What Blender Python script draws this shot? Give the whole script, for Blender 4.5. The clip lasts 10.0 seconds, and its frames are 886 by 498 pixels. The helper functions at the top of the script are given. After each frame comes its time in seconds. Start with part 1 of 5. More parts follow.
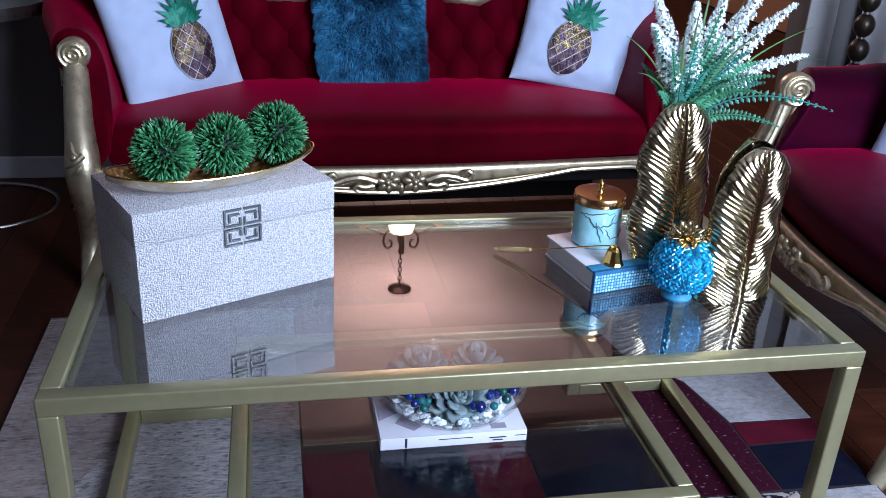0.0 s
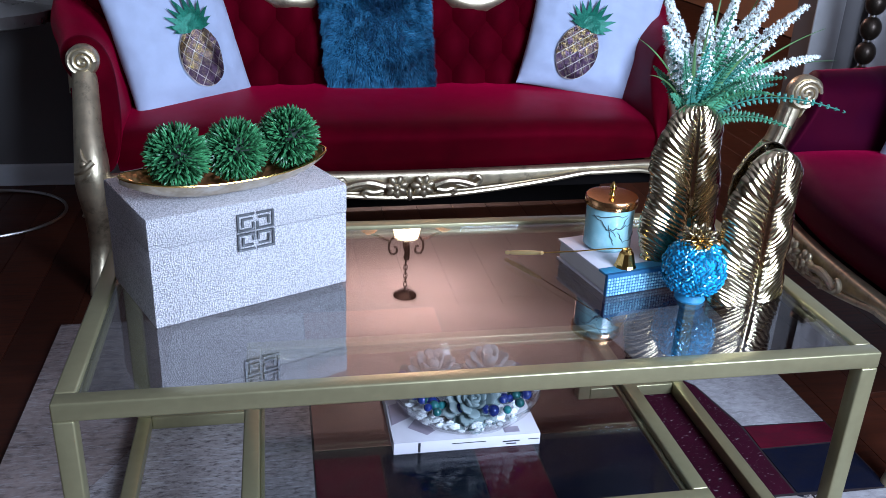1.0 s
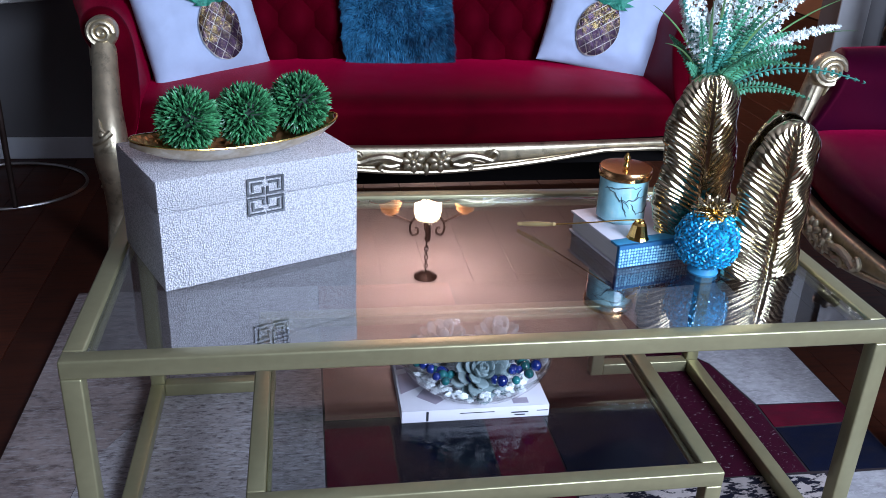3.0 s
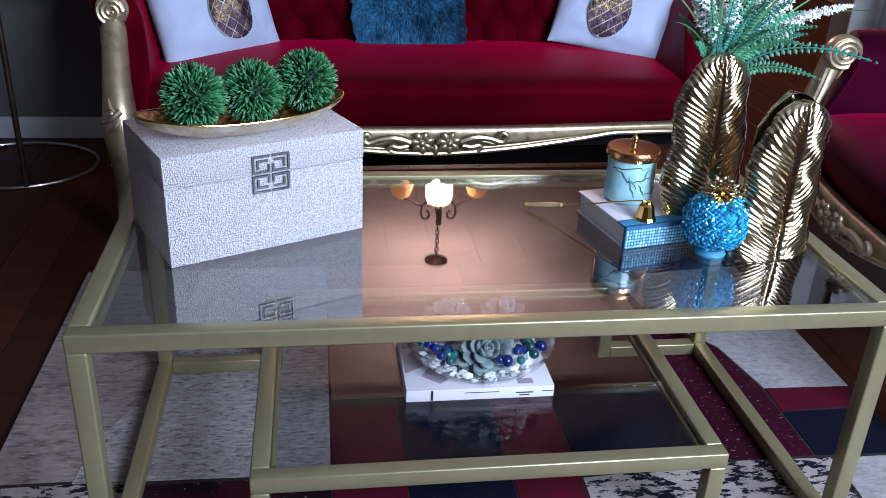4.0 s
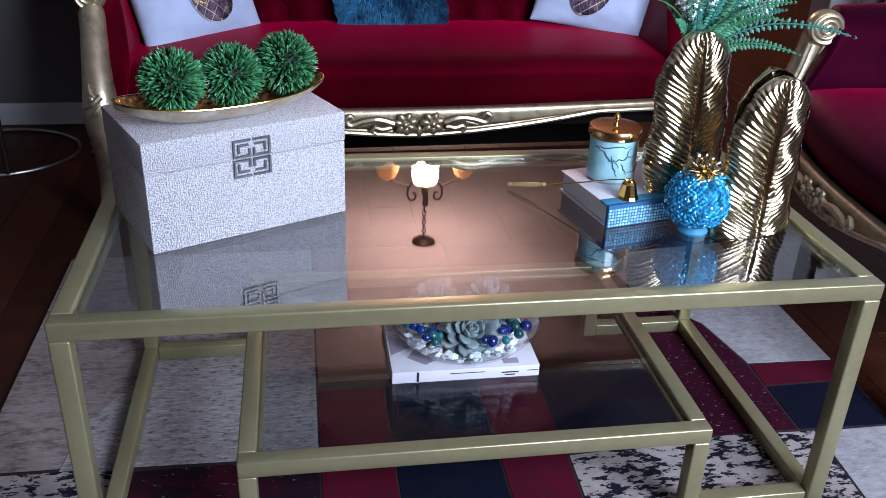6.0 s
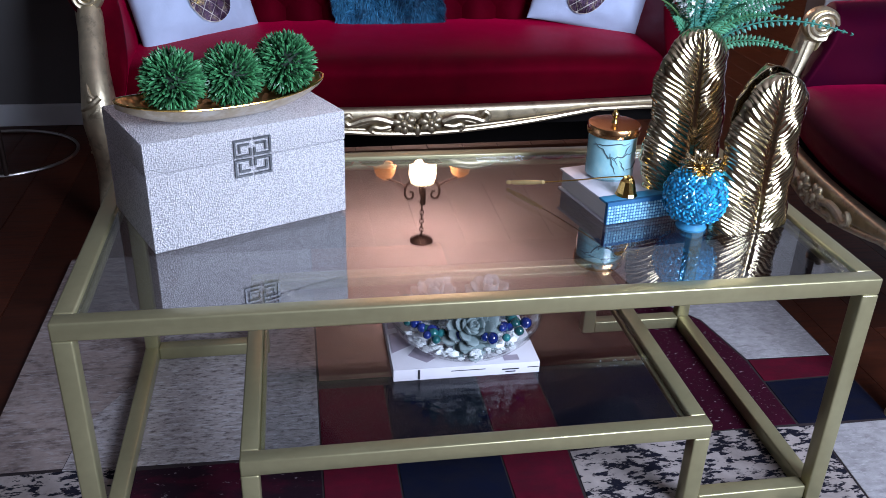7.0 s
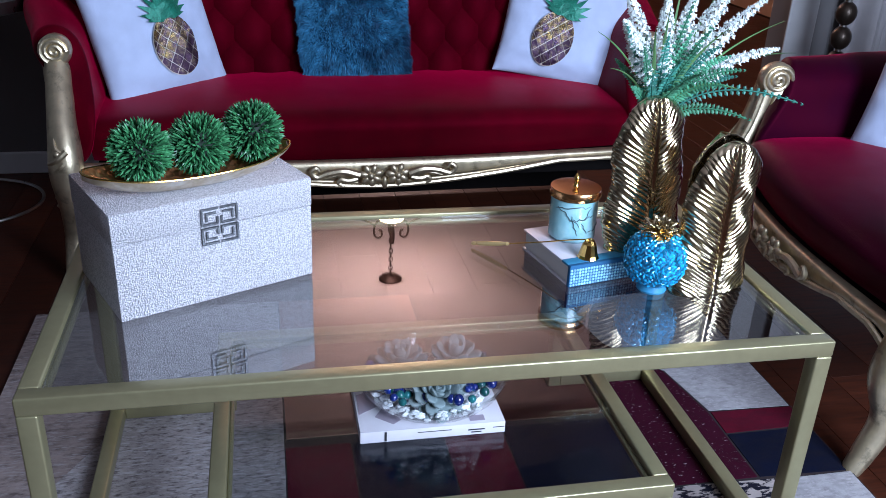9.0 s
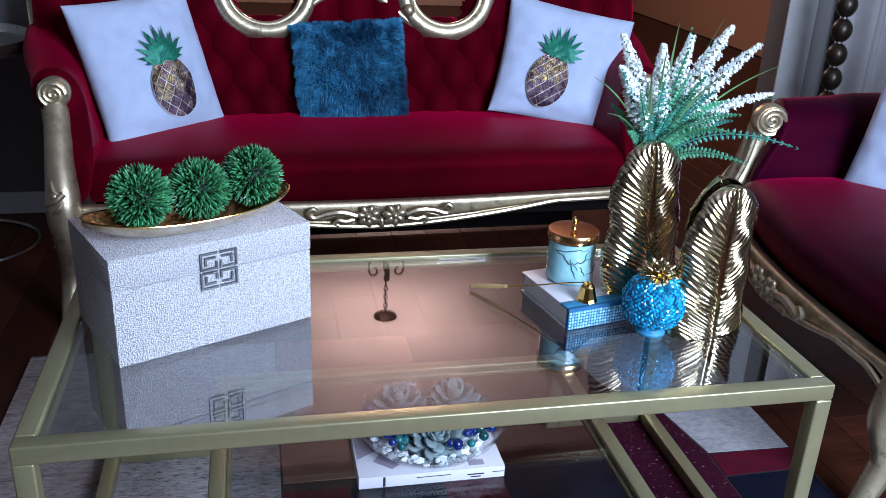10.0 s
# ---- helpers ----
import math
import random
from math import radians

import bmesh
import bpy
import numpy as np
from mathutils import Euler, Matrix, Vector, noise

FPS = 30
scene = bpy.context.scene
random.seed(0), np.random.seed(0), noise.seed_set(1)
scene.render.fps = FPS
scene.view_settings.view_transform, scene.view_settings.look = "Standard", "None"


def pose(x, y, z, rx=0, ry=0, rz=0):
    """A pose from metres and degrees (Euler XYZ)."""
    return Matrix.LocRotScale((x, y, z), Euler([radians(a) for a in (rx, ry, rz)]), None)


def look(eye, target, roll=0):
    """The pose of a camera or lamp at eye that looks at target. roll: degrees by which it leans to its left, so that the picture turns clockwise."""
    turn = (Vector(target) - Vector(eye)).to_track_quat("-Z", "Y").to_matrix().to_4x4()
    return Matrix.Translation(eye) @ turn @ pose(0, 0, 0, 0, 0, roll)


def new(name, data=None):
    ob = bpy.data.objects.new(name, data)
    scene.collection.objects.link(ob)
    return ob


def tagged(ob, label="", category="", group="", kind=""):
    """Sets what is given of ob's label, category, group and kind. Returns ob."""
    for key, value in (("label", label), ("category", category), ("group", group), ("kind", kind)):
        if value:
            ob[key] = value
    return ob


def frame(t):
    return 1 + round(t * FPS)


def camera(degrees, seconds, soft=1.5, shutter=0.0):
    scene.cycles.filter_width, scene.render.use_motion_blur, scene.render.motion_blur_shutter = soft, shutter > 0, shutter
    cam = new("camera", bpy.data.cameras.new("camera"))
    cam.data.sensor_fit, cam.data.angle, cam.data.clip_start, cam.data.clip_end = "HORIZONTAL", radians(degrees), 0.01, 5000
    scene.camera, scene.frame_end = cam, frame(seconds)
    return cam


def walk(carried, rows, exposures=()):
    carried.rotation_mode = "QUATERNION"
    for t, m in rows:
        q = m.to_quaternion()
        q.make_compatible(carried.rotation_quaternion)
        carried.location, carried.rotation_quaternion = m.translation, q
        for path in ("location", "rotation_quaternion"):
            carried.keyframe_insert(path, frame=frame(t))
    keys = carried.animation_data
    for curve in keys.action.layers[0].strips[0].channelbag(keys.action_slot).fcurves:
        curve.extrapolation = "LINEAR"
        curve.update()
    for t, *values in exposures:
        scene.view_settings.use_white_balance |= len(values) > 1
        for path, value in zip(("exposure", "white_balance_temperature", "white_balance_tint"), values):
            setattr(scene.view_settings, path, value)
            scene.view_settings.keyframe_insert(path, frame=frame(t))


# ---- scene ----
cam = camera(53.4, 10.0, 0.65)
PATH = [
    (0, (0.314, -1.027, 1.113), (0.685, 0.762, 0.298), 3.0),
    (0.5, (0.305, -1.026, 1.109), (0.674, 0.767, 0.305), 2.7),
    (1, (0.299, -1.025, 1.107), (0.663, 0.77, 0.306), 2.6),
    (1.5, (0.3, -1.028, 1.104), (0.66, 0.768, 0.301), 2.5),
    (2, (0.312, -1.03, 1.093), (0.658, 0.766, 0.284), 2.5),
    (2.5, (0.318, -1.032, 1.086), (0.648, 0.762, 0.267), 2.6),
    (4, (0.333, -1.037, 1.07), (0.614, 0.744, 0.205), 2.8),
    (4.5, (0.339, -1.037, 1.069), (0.627, 0.736, 0.191), 2.7),
    (5, (0.341, -1.036, 1.068), (0.639, 0.73, 0.177), 2.5),
    (5.5, (0.342, -1.036, 1.07), (0.644, 0.724, 0.169), 2.4),
    (7, (0.335, -1.044, 1.073), (0.647, 0.712, 0.168), 2.0),
    (7.5, (0.332, -1.043, 1.073), (0.648, 0.712, 0.168), 2.0),
    (8, (0.332, -1.041, 1.089), (0.659, 0.713, 0.186), 2.1),
    (8.5, (0.342, -1.041, 1.113), (0.692, 0.719, 0.23), 2.3),
    (9, (0.341, -1.041, 1.133), (0.723, 0.733, 0.293), 2.6),
    (9.5, (0.337, -1.038, 1.142), (0.738, 0.75, 0.34), 2.7),
    (10, (0.333, -1.036, 1.146), (0.732, 0.768, 0.38), 2.6),
]
walk(cam, [(t, look(eye, target, roll)) for t, eye, target, roll in PATH],
     [(0, 0.03, 6340, 15), (2.5, 0.03, 6350, 16), (4.2, 0.0, 6700, 17), (5.5, -0.03, 6780, 19), (7.5, -0.03, 6750, 19), (9, 0.03, 6400, 16), (10, 0.03, 6330, 14)])

# ---- light ----
world = bpy.data.worlds.new("world")
scene.world = world
world.use_nodes = True
wn = world.node_tree
sky = wn.nodes.new("ShaderNodeTexSky")
sky.sky_type, sky.sun_disc = "NISHITA", False
sky.sun_elevation, sky.sun_rotation = radians(35), radians(200)
wn.links.new(sky.outputs[0], wn.nodes["Background"].inputs[0])
wn.nodes["Background"].inputs[1].default_value = 0.08


def area(name, m, sx, sy, watts, color):
    d = bpy.data.lights.new(name, "AREA")
    d.shape, d.size, d.size_y, d.energy, d.color = "RECTANGLE", sx, sy, watts, color
    ob = new(name, d)
    ob.matrix_world = m
    return ob


def bulb(name, loc, watts, color, radius):
    d = bpy.data.lights.new(name, "POINT")
    d.energy, d.color, d.shadow_soft_size = watts, color, radius
    ob = new(name, d)
    ob.location = loc
    return ob


CEIL = 2.7
CH = Vector((1.19, 4.7, CEIL))  # chandelier's ceiling canopy
# added lamp for an unseen, assumed window; placed to suit highlights and shadows
area("window_daylight", look((1.90, -1.86, 1.60), (0.75, 0.7, 0.5)), 1.4, 1.1, 168, (0.61, 0.77, 1.0))
bulb("chandelier_bulb", CH + Vector((0, 0, -0.70)), 70, (1.0, 0.70, 0.65), 0.12)


# ---- materials ----
def mat(name, color, rough=0.5, metal=0.0, var=0.15, scale=30.0, bump=0.0, bscale=200.0, sheen=0.0, sheen_tint=None,
        spec=0.5, spec_tint=None, coat=0.0, emit=None, estr=0.0, island=0.0, rand=0.0, trans=0.0, ior=1.45, stretch=(1, 1, 1)):
    m = bpy.data.materials.new(name)
    m.use_nodes = True
    nt = m.node_tree
    b = nt.nodes["Principled BSDF"]
    N, L = nt.nodes.new, nt.links.new
    tc = N("ShaderNodeTexCoord")
    mp = N("ShaderNodeMapping")
    mp.inputs["Scale"].default_value = stretch
    L(tc.outputs["Object"], mp.inputs[0])
    noi = N("ShaderNodeTexNoise")
    noi.inputs["Scale"].default_value, noi.inputs["Detail"].default_value = scale, 6
    L(mp.outputs[0], noi.inputs["Vector"])
    big = N("ShaderNodeTexNoise")
    big.inputs["Scale"].default_value, big.inputs["Detail"].default_value = scale / 7, 3
    L(mp.outputs[0], big.inputs["Vector"])
    add = N("ShaderNodeMath")
    add.operation = "ADD"
    L(noi.outputs[0], add.inputs[0])
    L(big.outputs[0], add.inputs[1])
    mr = N("ShaderNodeMapRange")
    mr.inputs[1].default_value, mr.inputs[2].default_value = 0.6, 1.4
    mr.inputs[3].default_value, mr.inputs[4].default_value = 1 - var, 1 + var
    L(add.outputs[0], mr.inputs[0])
    val = mr.outputs[0]
    for amount, node, sock in ((island, "ShaderNodeNewGeometry", "Random Per Island"), (rand, "ShaderNodeObjectInfo", "Random")):
        if amount:
            g = N(node)
            r = N("ShaderNodeMapRange")
            r.inputs[3].default_value, r.inputs[4].default_value = 1 - amount, 1 + amount
            L(g.outputs[sock], r.inputs[0])
            mu = N("ShaderNodeMath")
            mu.operation = "MULTIPLY"
            L(val, mu.inputs[0])
            L(r.outputs[0], mu.inputs[1])
            val = mu.outputs[0]
    sc = N("ShaderNodeVectorMath")
    sc.operation = "SCALE"
    sc.inputs[0].default_value = color
    L(val, sc.inputs["Scale"])
    L(sc.outputs[0], b.inputs["Base Color"])
    rr = N("ShaderNodeMapRange")
    rr.inputs[1].default_value, rr.inputs[2].default_value = 0.6, 1.4
    rr.inputs[3].default_value, rr.inputs[4].default_value = rough * 0.85, min(1, rough * 1.15)
    L(add.outputs[0], rr.inputs[0])
    L(rr.outputs[0], b.inputs["Roughness"])
    b.inputs["Metallic"].default_value = metal
    b.inputs["Specular IOR Level"].default_value = spec
    b.inputs["Coat Weight"].default_value = coat
    b.inputs["Coat Roughness"].default_value = 0.08
    b.inputs["Sheen Weight"].default_value = sheen
    b.inputs["Sheen Roughness"].default_value = 0.35
    b.inputs["Transmission Weight"].default_value = trans
    b.inputs["IOR"].default_value = ior
    if spec_tint:
        b.inputs["Specular Tint"].default_value = (*spec_tint, 1)
    if sheen_tint:
        b.inputs["Sheen Tint"].default_value = (*sheen_tint, 1)
    if emit:
        b.inputs["Emission Color"].default_value = (*emit, 1)
        b.inputs["Emission Strength"].default_value = estr
    if bump:
        bn = N("ShaderNodeTexNoise")
        bn.inputs["Scale"].default_value, bn.inputs["Detail"].default_value = bscale, 4
        L(mp.outputs[0], bn.inputs["Vector"])
        bu = N("ShaderNodeBump")
        bu.inputs["Strength"].default_value, bu.inputs["Distance"].default_value = bump, 0.002
        L(bn.outputs[0], bu.inputs["Height"])
        L(bu.outputs[0], b.inputs["Normal"])
    return m


def two_tone(m, color2, scale, lo, hi, kind="noise", stretch=(1, 1, 1)):
    """Blends a second colour into m where a noise runs above a threshold."""
    nt = m.node_tree
    N, L = nt.nodes.new, nt.links.new
    b = nt.nodes["Principled BSDF"]
    src = b.inputs["Base Color"].links[0].from_socket
    tc = N("ShaderNodeTexCoord")
    mp = N("ShaderNodeMapping")
    mp.inputs["Scale"].default_value = stretch
    L(tc.outputs["Object"], mp.inputs[0])
    t = N("ShaderNodeTexNoise") if kind == "noise" else N("ShaderNodeTexVoronoi")
    t.inputs["Scale"].default_value = scale
    if kind == "noise":
        t.inputs["Detail"].default_value = 8
        t.inputs["Roughness"].default_value = 0.65
    L(mp.outputs[0], t.inputs["Vector"])
    mr = N("ShaderNodeMapRange")
    mr.inputs[1].default_value, mr.inputs[2].default_value = lo, hi
    L(t.outputs[0], mr.inputs[0])
    mx = N("ShaderNodeMix")
    mx.data_type = "RGBA"
    L(mr.outputs[0], mx.inputs[0])
    L(src, mx.inputs[6])
    mx.inputs[7].default_value = (*color2, 1)
    L(mx.outputs[2], b.inputs["Base Color"])
    return m


def pebbled(m, scale, strength, dist=0.002):
    nt = m.node_tree
    N, L = nt.nodes.new, nt.links.new
    tc = N("ShaderNodeTexCoord")
    v = N("ShaderNodeTexVoronoi")
    v.inputs["Scale"].default_value = scale
    L(tc.outputs["Object"], v.inputs["Vector"])
    bu = N("ShaderNodeBump")
    bu.invert = True
    bu.inputs["Strength"].default_value, bu.inputs["Distance"].default_value = strength, dist
    L(v.outputs["Distance"], bu.inputs["Height"])
    L(bu.outputs[0], nt.nodes["Principled BSDF"].inputs["Normal"])
    return m


def clear_glass(name, tint=(1, 1, 1), ior=1.5):
    m = bpy.data.materials.new(name)
    m.use_nodes = True
    nt = m.node_tree
    nt.nodes.remove(nt.nodes["Principled BSDF"])
    N, L = nt.nodes.new, nt.links.new
    tr, gl, fr, mx = N("ShaderNodeBsdfTransparent"), N("ShaderNodeBsdfGlossy"), N("ShaderNodeLayerWeight"), N("ShaderNodeMixShader")
    tr.inputs[0].default_value = (*tint, 1)
    gl.inputs["Roughness"].default_value = 0.0
    fr.inputs[0].default_value = 0.5
    f0 = ((ior - 1) / (ior + 1)) ** 2
    pw, ma = N("ShaderNodeMath"), N("ShaderNodeMath")
    pw.operation, ma.operation = "POWER", "MULTIPLY_ADD"
    pw.inputs[1].default_value = 5
    ma.inputs[1].default_value, ma.inputs[2].default_value = 1 - f0, f0
    L(fr.outputs["Facing"], pw.inputs[0])
    L(pw.outputs[0], ma.inputs[0])
    L(ma.outputs[0], mx.inputs[0])
    L(tr.outputs[0], mx.inputs[1])
    L(gl.outputs[0], mx.inputs[2])
    L(mx.outputs[0], nt.nodes["Material Output"].inputs[0])
    return m


VELVET = two_tone(mat("red_velvet", (0.078, 0.0004, 0.0055), 0.56, var=0.25, scale=14, bump=0.25, bscale=600, sheen=0.66, sheen_tint=(1.0, 0.005, 0.09), spec=0.25, spec_tint=(1.0, 0.03, 0.10)), (0.048, 0.0003, 0.004), 5, 0.45, 0.7)
# darker copy of the red velvet: the armchair's shade put into its colour
VELVET_SHADED = two_tone(mat("red_velvet_shaded", (0.024, 0.0007, 0.008), 0.55, var=0.25, scale=14, bump=0.25, bscale=600, sheen=0.36, sheen_tint=(0.95, 0.01, 0.11), spec=0.25, spec_tint=(1.0, 0.06, 0.2)), (0.014, 0.0008, 0.009), 5, 0.45, 0.7)
GILT = two_tone(mat("champagne_gilt", (0.66, 0.56, 0.38), 0.36, 0.85, var=0.25, scale=40, bump=0.25, bscale=120), (0.16, 0.13, 0.09), 22, 0.55, 0.75)
BRASS_PAINT = mat("gold_painted_steel", (0.38, 0.345, 0.195), 0.35, 0.65, var=0.08, scale=60, bump=0.05, bscale=500)
GLASS = clear_glass("coated_table_glass", (0.85, 0.87, 0.885), 3.05)
SHELF_GLASS = clear_glass("shelf_glass", (0.84, 0.86, 0.87), 1.55)
PANE = clear_glass("window_glass", (0.97, 0.98, 0.98), 1.5)
BOWLGLASS = clear_glass("bowl_glass", (0.97, 0.98, 0.98), 1.45)
VASE = mat("polished_gold", (0.56, 0.47, 0.31), 0.15, 1.0, var=0.15, scale=25, bump=0.1, bscale=90)
BRIGHT_GOLD = mat("bright_gold", (0.80, 0.52, 0.16), 0.15, 1.0, var=0.1, scale=60)
COPPER_LID = mat("rose_gold_lid", (0.85, 0.45, 0.20), 0.22, 1.0, var=0.06, scale=60)
SHAGREEN = pebbled(two_tone(mat("shagreen", (0.90, 0.88, 0.91), 0.42, var=0.06, scale=90, spec=0.5), (0.52, 0.505, 0.53), 430, 0.36, 0.70, "voronoi"), 430, 1.0, 0.0035)
PEWTER = mat("pewter", (0.12, 0.125, 0.135), 0.42, 0.8, var=0.2, scale=120)
DISH_IN = pebbled(mat("hammered_copper", (0.80, 0.44, 0.19), 0.38, 1.0, var=0.2, scale=40), 90, 0.8, 0.004)
DISH_OUT = two_tone(mat("worn_gilt", (0.58, 0.47, 0.33), 0.38, 0.7, var=0.2, scale=60, bump=0.2, bscale=90), (0.75, 0.70, 0.62), 30, 0.45, 0.65)
# core of the grass balls: shadow between the blades painted as dark green
GREEN_SHADED = mat("shaded_green_core", (0.004, 0.018, 0.008), 0.7, var=0.3, scale=60)
GREEN = mat("plastic_boxwood", (0.045, 0.215, 0.085), 0.38, var=0.2, scale=40, island=0.75)
PILLOW = mat("pale_linen", (0.52, 0.60, 0.80), 0.9, var=0.10, scale=20, bump=0.4, bscale=700, sheen=0.3)
SEQUIN = two_tone(mat("gold_sequins", (0.50, 0.36, 0.13), 0.25, 0.9, var=0.5, scale=160, bump=0.9, bscale=420, island=0.5), (0.10, 0.06, 0.12), 60, 0.35, 0.6)
SEQUIN_DARK = two_tone(mat("plum_sequins", (0.10, 0.05, 0.10), 0.3, 0.7, var=0.5, scale=160, bump=0.9, bscale=420, island=0.6), (0.30, 0.24, 0.14), 80, 0.5, 0.7)
LATTICE = mat("champagne_thread", (0.72, 0.66, 0.60), 0.5, 0.3, var=0.1, scale=200)
PINE_GREEN = mat("green_sequins", (0.01, 0.20, 0.13), 0.35, 0.3, var=0.5, scale=220, bump=0.5, bscale=500)
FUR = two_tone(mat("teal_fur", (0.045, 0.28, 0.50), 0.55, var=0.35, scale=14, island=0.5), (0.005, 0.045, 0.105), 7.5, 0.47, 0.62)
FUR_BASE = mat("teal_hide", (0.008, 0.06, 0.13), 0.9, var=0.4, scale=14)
FLOOR = two_tone(mat("dark_cherry_wood", (0.062, 0.015, 0.007), 0.42, var=0.3, scale=12, rand=0.25, stretch=(1, 9, 1), spec=0.3), (0.018, 0.006, 0.004), 8, 0.45, 0.75, stretch=(1, 12, 1))
# shade under the seats is put into this near-black colour
UNDER_SEAT_BLACK = mat("under_seat_black", (0.006, 0.005, 0.005), 0.95, var=0.2, scale=60, spec=0.05)
FLOOR_GAP = mat("floor_joint", (0.012, 0.006, 0.004), 0.8)
WALL = mat("grey_paint", (0.165, 0.155, 0.155), 0.75, var=0.05, scale=6, bump=0.1, bscale=300)
TAN_WALL = mat("tan_paint", (0.42, 0.24, 0.15), 0.75, var=0.06, scale=6, bump=0.1, bscale=300)
CEILING = mat("warm_white_ceiling", (0.66, 0.58, 0.58), 0.85, var=0.12, scale=3)
TRIM = mat("white_trim", (0.72, 0.73, 0.76), 0.45, var=0.05, scale=20)
GREY_FALLOFF = mat("grey_light_falloff", (0.44, 0.43, 0.43), 0.5, var=0.05, scale=20)
CURTAIN = mat("grey_curtain", (0.40, 0.38, 0.385), 0.8, var=0.1, scale=20, bump=0.3, bscale=500, sheen=0.3)
BRONZE = mat("dark_bronze", (0.06, 0.045, 0.035), 0.35, 0.8, var=0.3, scale=60, bump=0.2, bscale=200)
SILVER = mat("brushed_silver", (0.55, 0.53, 0.50), 0.3, 1.0, var=0.1, scale=60)
IRON = mat("dark_iron", (0.05, 0.03, 0.025), 0.5, 0.6, var=0.3, scale=60)
SHADE_LIT = mat("lit_frosted_glass", (0.9, 0.85, 0.75), 0.4, emit=(1.0, 0.80, 0.52), estr=14)
SHADE_DIM = mat("amber_glass", (0.7, 0.35, 0.15), 0.3, emit=(1.0, 0.36, 0.12), estr=0.5)
WHITE_COVER = mat("white_book_cover", (0.68, 0.66, 0.71), 0.35, var=0.05, scale=20)
PAGES = mat("book_pages", (0.62, 0.58, 0.55), 0.8, var=0.15, scale=300, stretch=(0.05, 0.05, 8))
LILAC = mat("lilac_grey_print", (0.35, 0.30, 0.36), 0.4, var=0.1, scale=30)
INK = mat("black_ink", (0.02, 0.02, 0.025), 0.5)
SPINE_CLOTH = mat("deep_teal_cloth", (0.008, 0.11, 0.25), 0.7, var=0.2, scale=80)
RHINE = mat("turquoise_rhinestone", (0.42, 0.80, 0.97), 0.08, 0.1, var=0.3, scale=90, coat=1.0, rand=0.3, island=0.4)
TURQ = mat("turquoise_cloth", (0.03, 0.24, 0.42), 0.5, var=0.15, scale=80)
ORB = mat("turquoise_glass_chips", (0.01, 0.38, 0.70), 0.10, 0.15, var=0.3, scale=60, island=0.7, coat=0.8)
JAR = two_tone(mat("turquoise_marble", (0.30, 0.62, 0.68), 0.12, var=0.08, scale=14, coat=1.0), (0.42, 0.72, 0.76), 30, 0.45, 0.7)
VEIN = mat("dark_vein", (0.05, 0.08, 0.09), 0.3, var=0.2, scale=80)
HANDLE = mat("tan_gold_handle", (0.62, 0.45, 0.20), 0.3, 0.4, var=0.15, scale=90)
FERN = mat("fern_leaf", (0.06, 0.27, 0.15), 0.5, var=0.2, scale=40, island=0.35, rand=0.45)
FERN_BLUE = mat("blue_fern_leaf", (0.040, 0.215, 0.165), 0.5, var=0.2, scale=40, island=0.35, rand=0.4)
BLADE = mat("grass_blade", (0.10, 0.22, 0.08), 0.5, var=0.25, scale=60, rand=0.4)
FLORET = mat("white_floret", (0.80, 0.86, 0.84), 0.6, var=0.05, scale=60, island=0.15)
STEM = mat("dry_stem", (0.22, 0.20, 0.10), 0.6, var=0.2, scale=60)
PEBBLE = mat("white_pebble", (0.84, 0.88, 0.90), 0.5, var=0.1, scale=60, island=0.25)
BEAD_BLUE = mat("cobalt_glass_bead", (0.006, 0.025, 0.18), 0.05, var=0.2, scale=60, coat=1.0, rand=0.5)
BEAD_TEAL = mat("teal_glass_bead", (0.01, 0.13, 0.14), 0.05, var=0.2, scale=60, coat=1.0, rand=0.5)
SUCCULENT = mat("succulent_leaf", (0.24, 0.32, 0.33), 0.55, var=0.2, scale=30, rand=0.25)


def distressed(name, base, spot, scale=38, lo=0.5, hi=0.56, var=0.25):
    m = mat(name, base, 0.95, var=var, scale=60, bump=0.5, bscale=900, spec=0.1)
    return two_tone(m, spot, scale, lo, hi, stretch=(0.55, 1.3, 1))


RUG_GREY = two_tone(distressed("rug_grey", (0.31, 0.275, 0.27), (0.12, 0.10, 0.10), 95, 0.49, 0.64), (0.44, 0.42, 0.43), 130, 0.50, 0.66, stretch=(0.35, 1.7, 1))
RUG_TAUPE = two_tone(distressed("rug_taupe", (0.27, 0.215, 0.20), (0.12, 0.09, 0.085), 48, 0.46, 0.66), (0.34, 0.31, 0.31), 120, 0.52, 0.68, stretch=(0.35, 1.7, 1))
RUG_PALE = two_tone(distressed("rug_pale_grey", (0.32, 0.31, 0.32), (0.22, 0.205, 0.215), 70, 0.48, 0.70), (0.41, 0.40, 0.41), 140, 0.52, 0.68, stretch=(0.5, 1.4, 1))
RUG_DARK = two_tone(distressed("rug_dark_worn", (0.014, 0.005, 0.010), (0.040, 0.004, 0.012), 14, 0.46, 0.60), (0.26, 0.21, 0.24), 130, 0.64, 0.68, stretch=(0.5, 1.4, 1))
RUG_MAROON = distressed("rug_maroon", (0.085, 0.004, 0.014), (0.055, 0.006, 0.014), 30, 0.4, 0.7)
RUG_SPECK = distressed("rug_maroon_speckled", (0.036, 0.003, 0.012), (0.34, 0.28, 0.31), 165, 0.625, 0.66)
RUG_NAVY = distressed("rug_navy", (0.003, 0.005, 0.017), (0.007, 0.007, 0.014), 30, 0.4, 0.7)
RUG_WHITE = distressed("rug_cream_worn", (0.33, 0.285, 0.27), (0.010, 0.010, 0.018), 62, 0.495, 0.535)
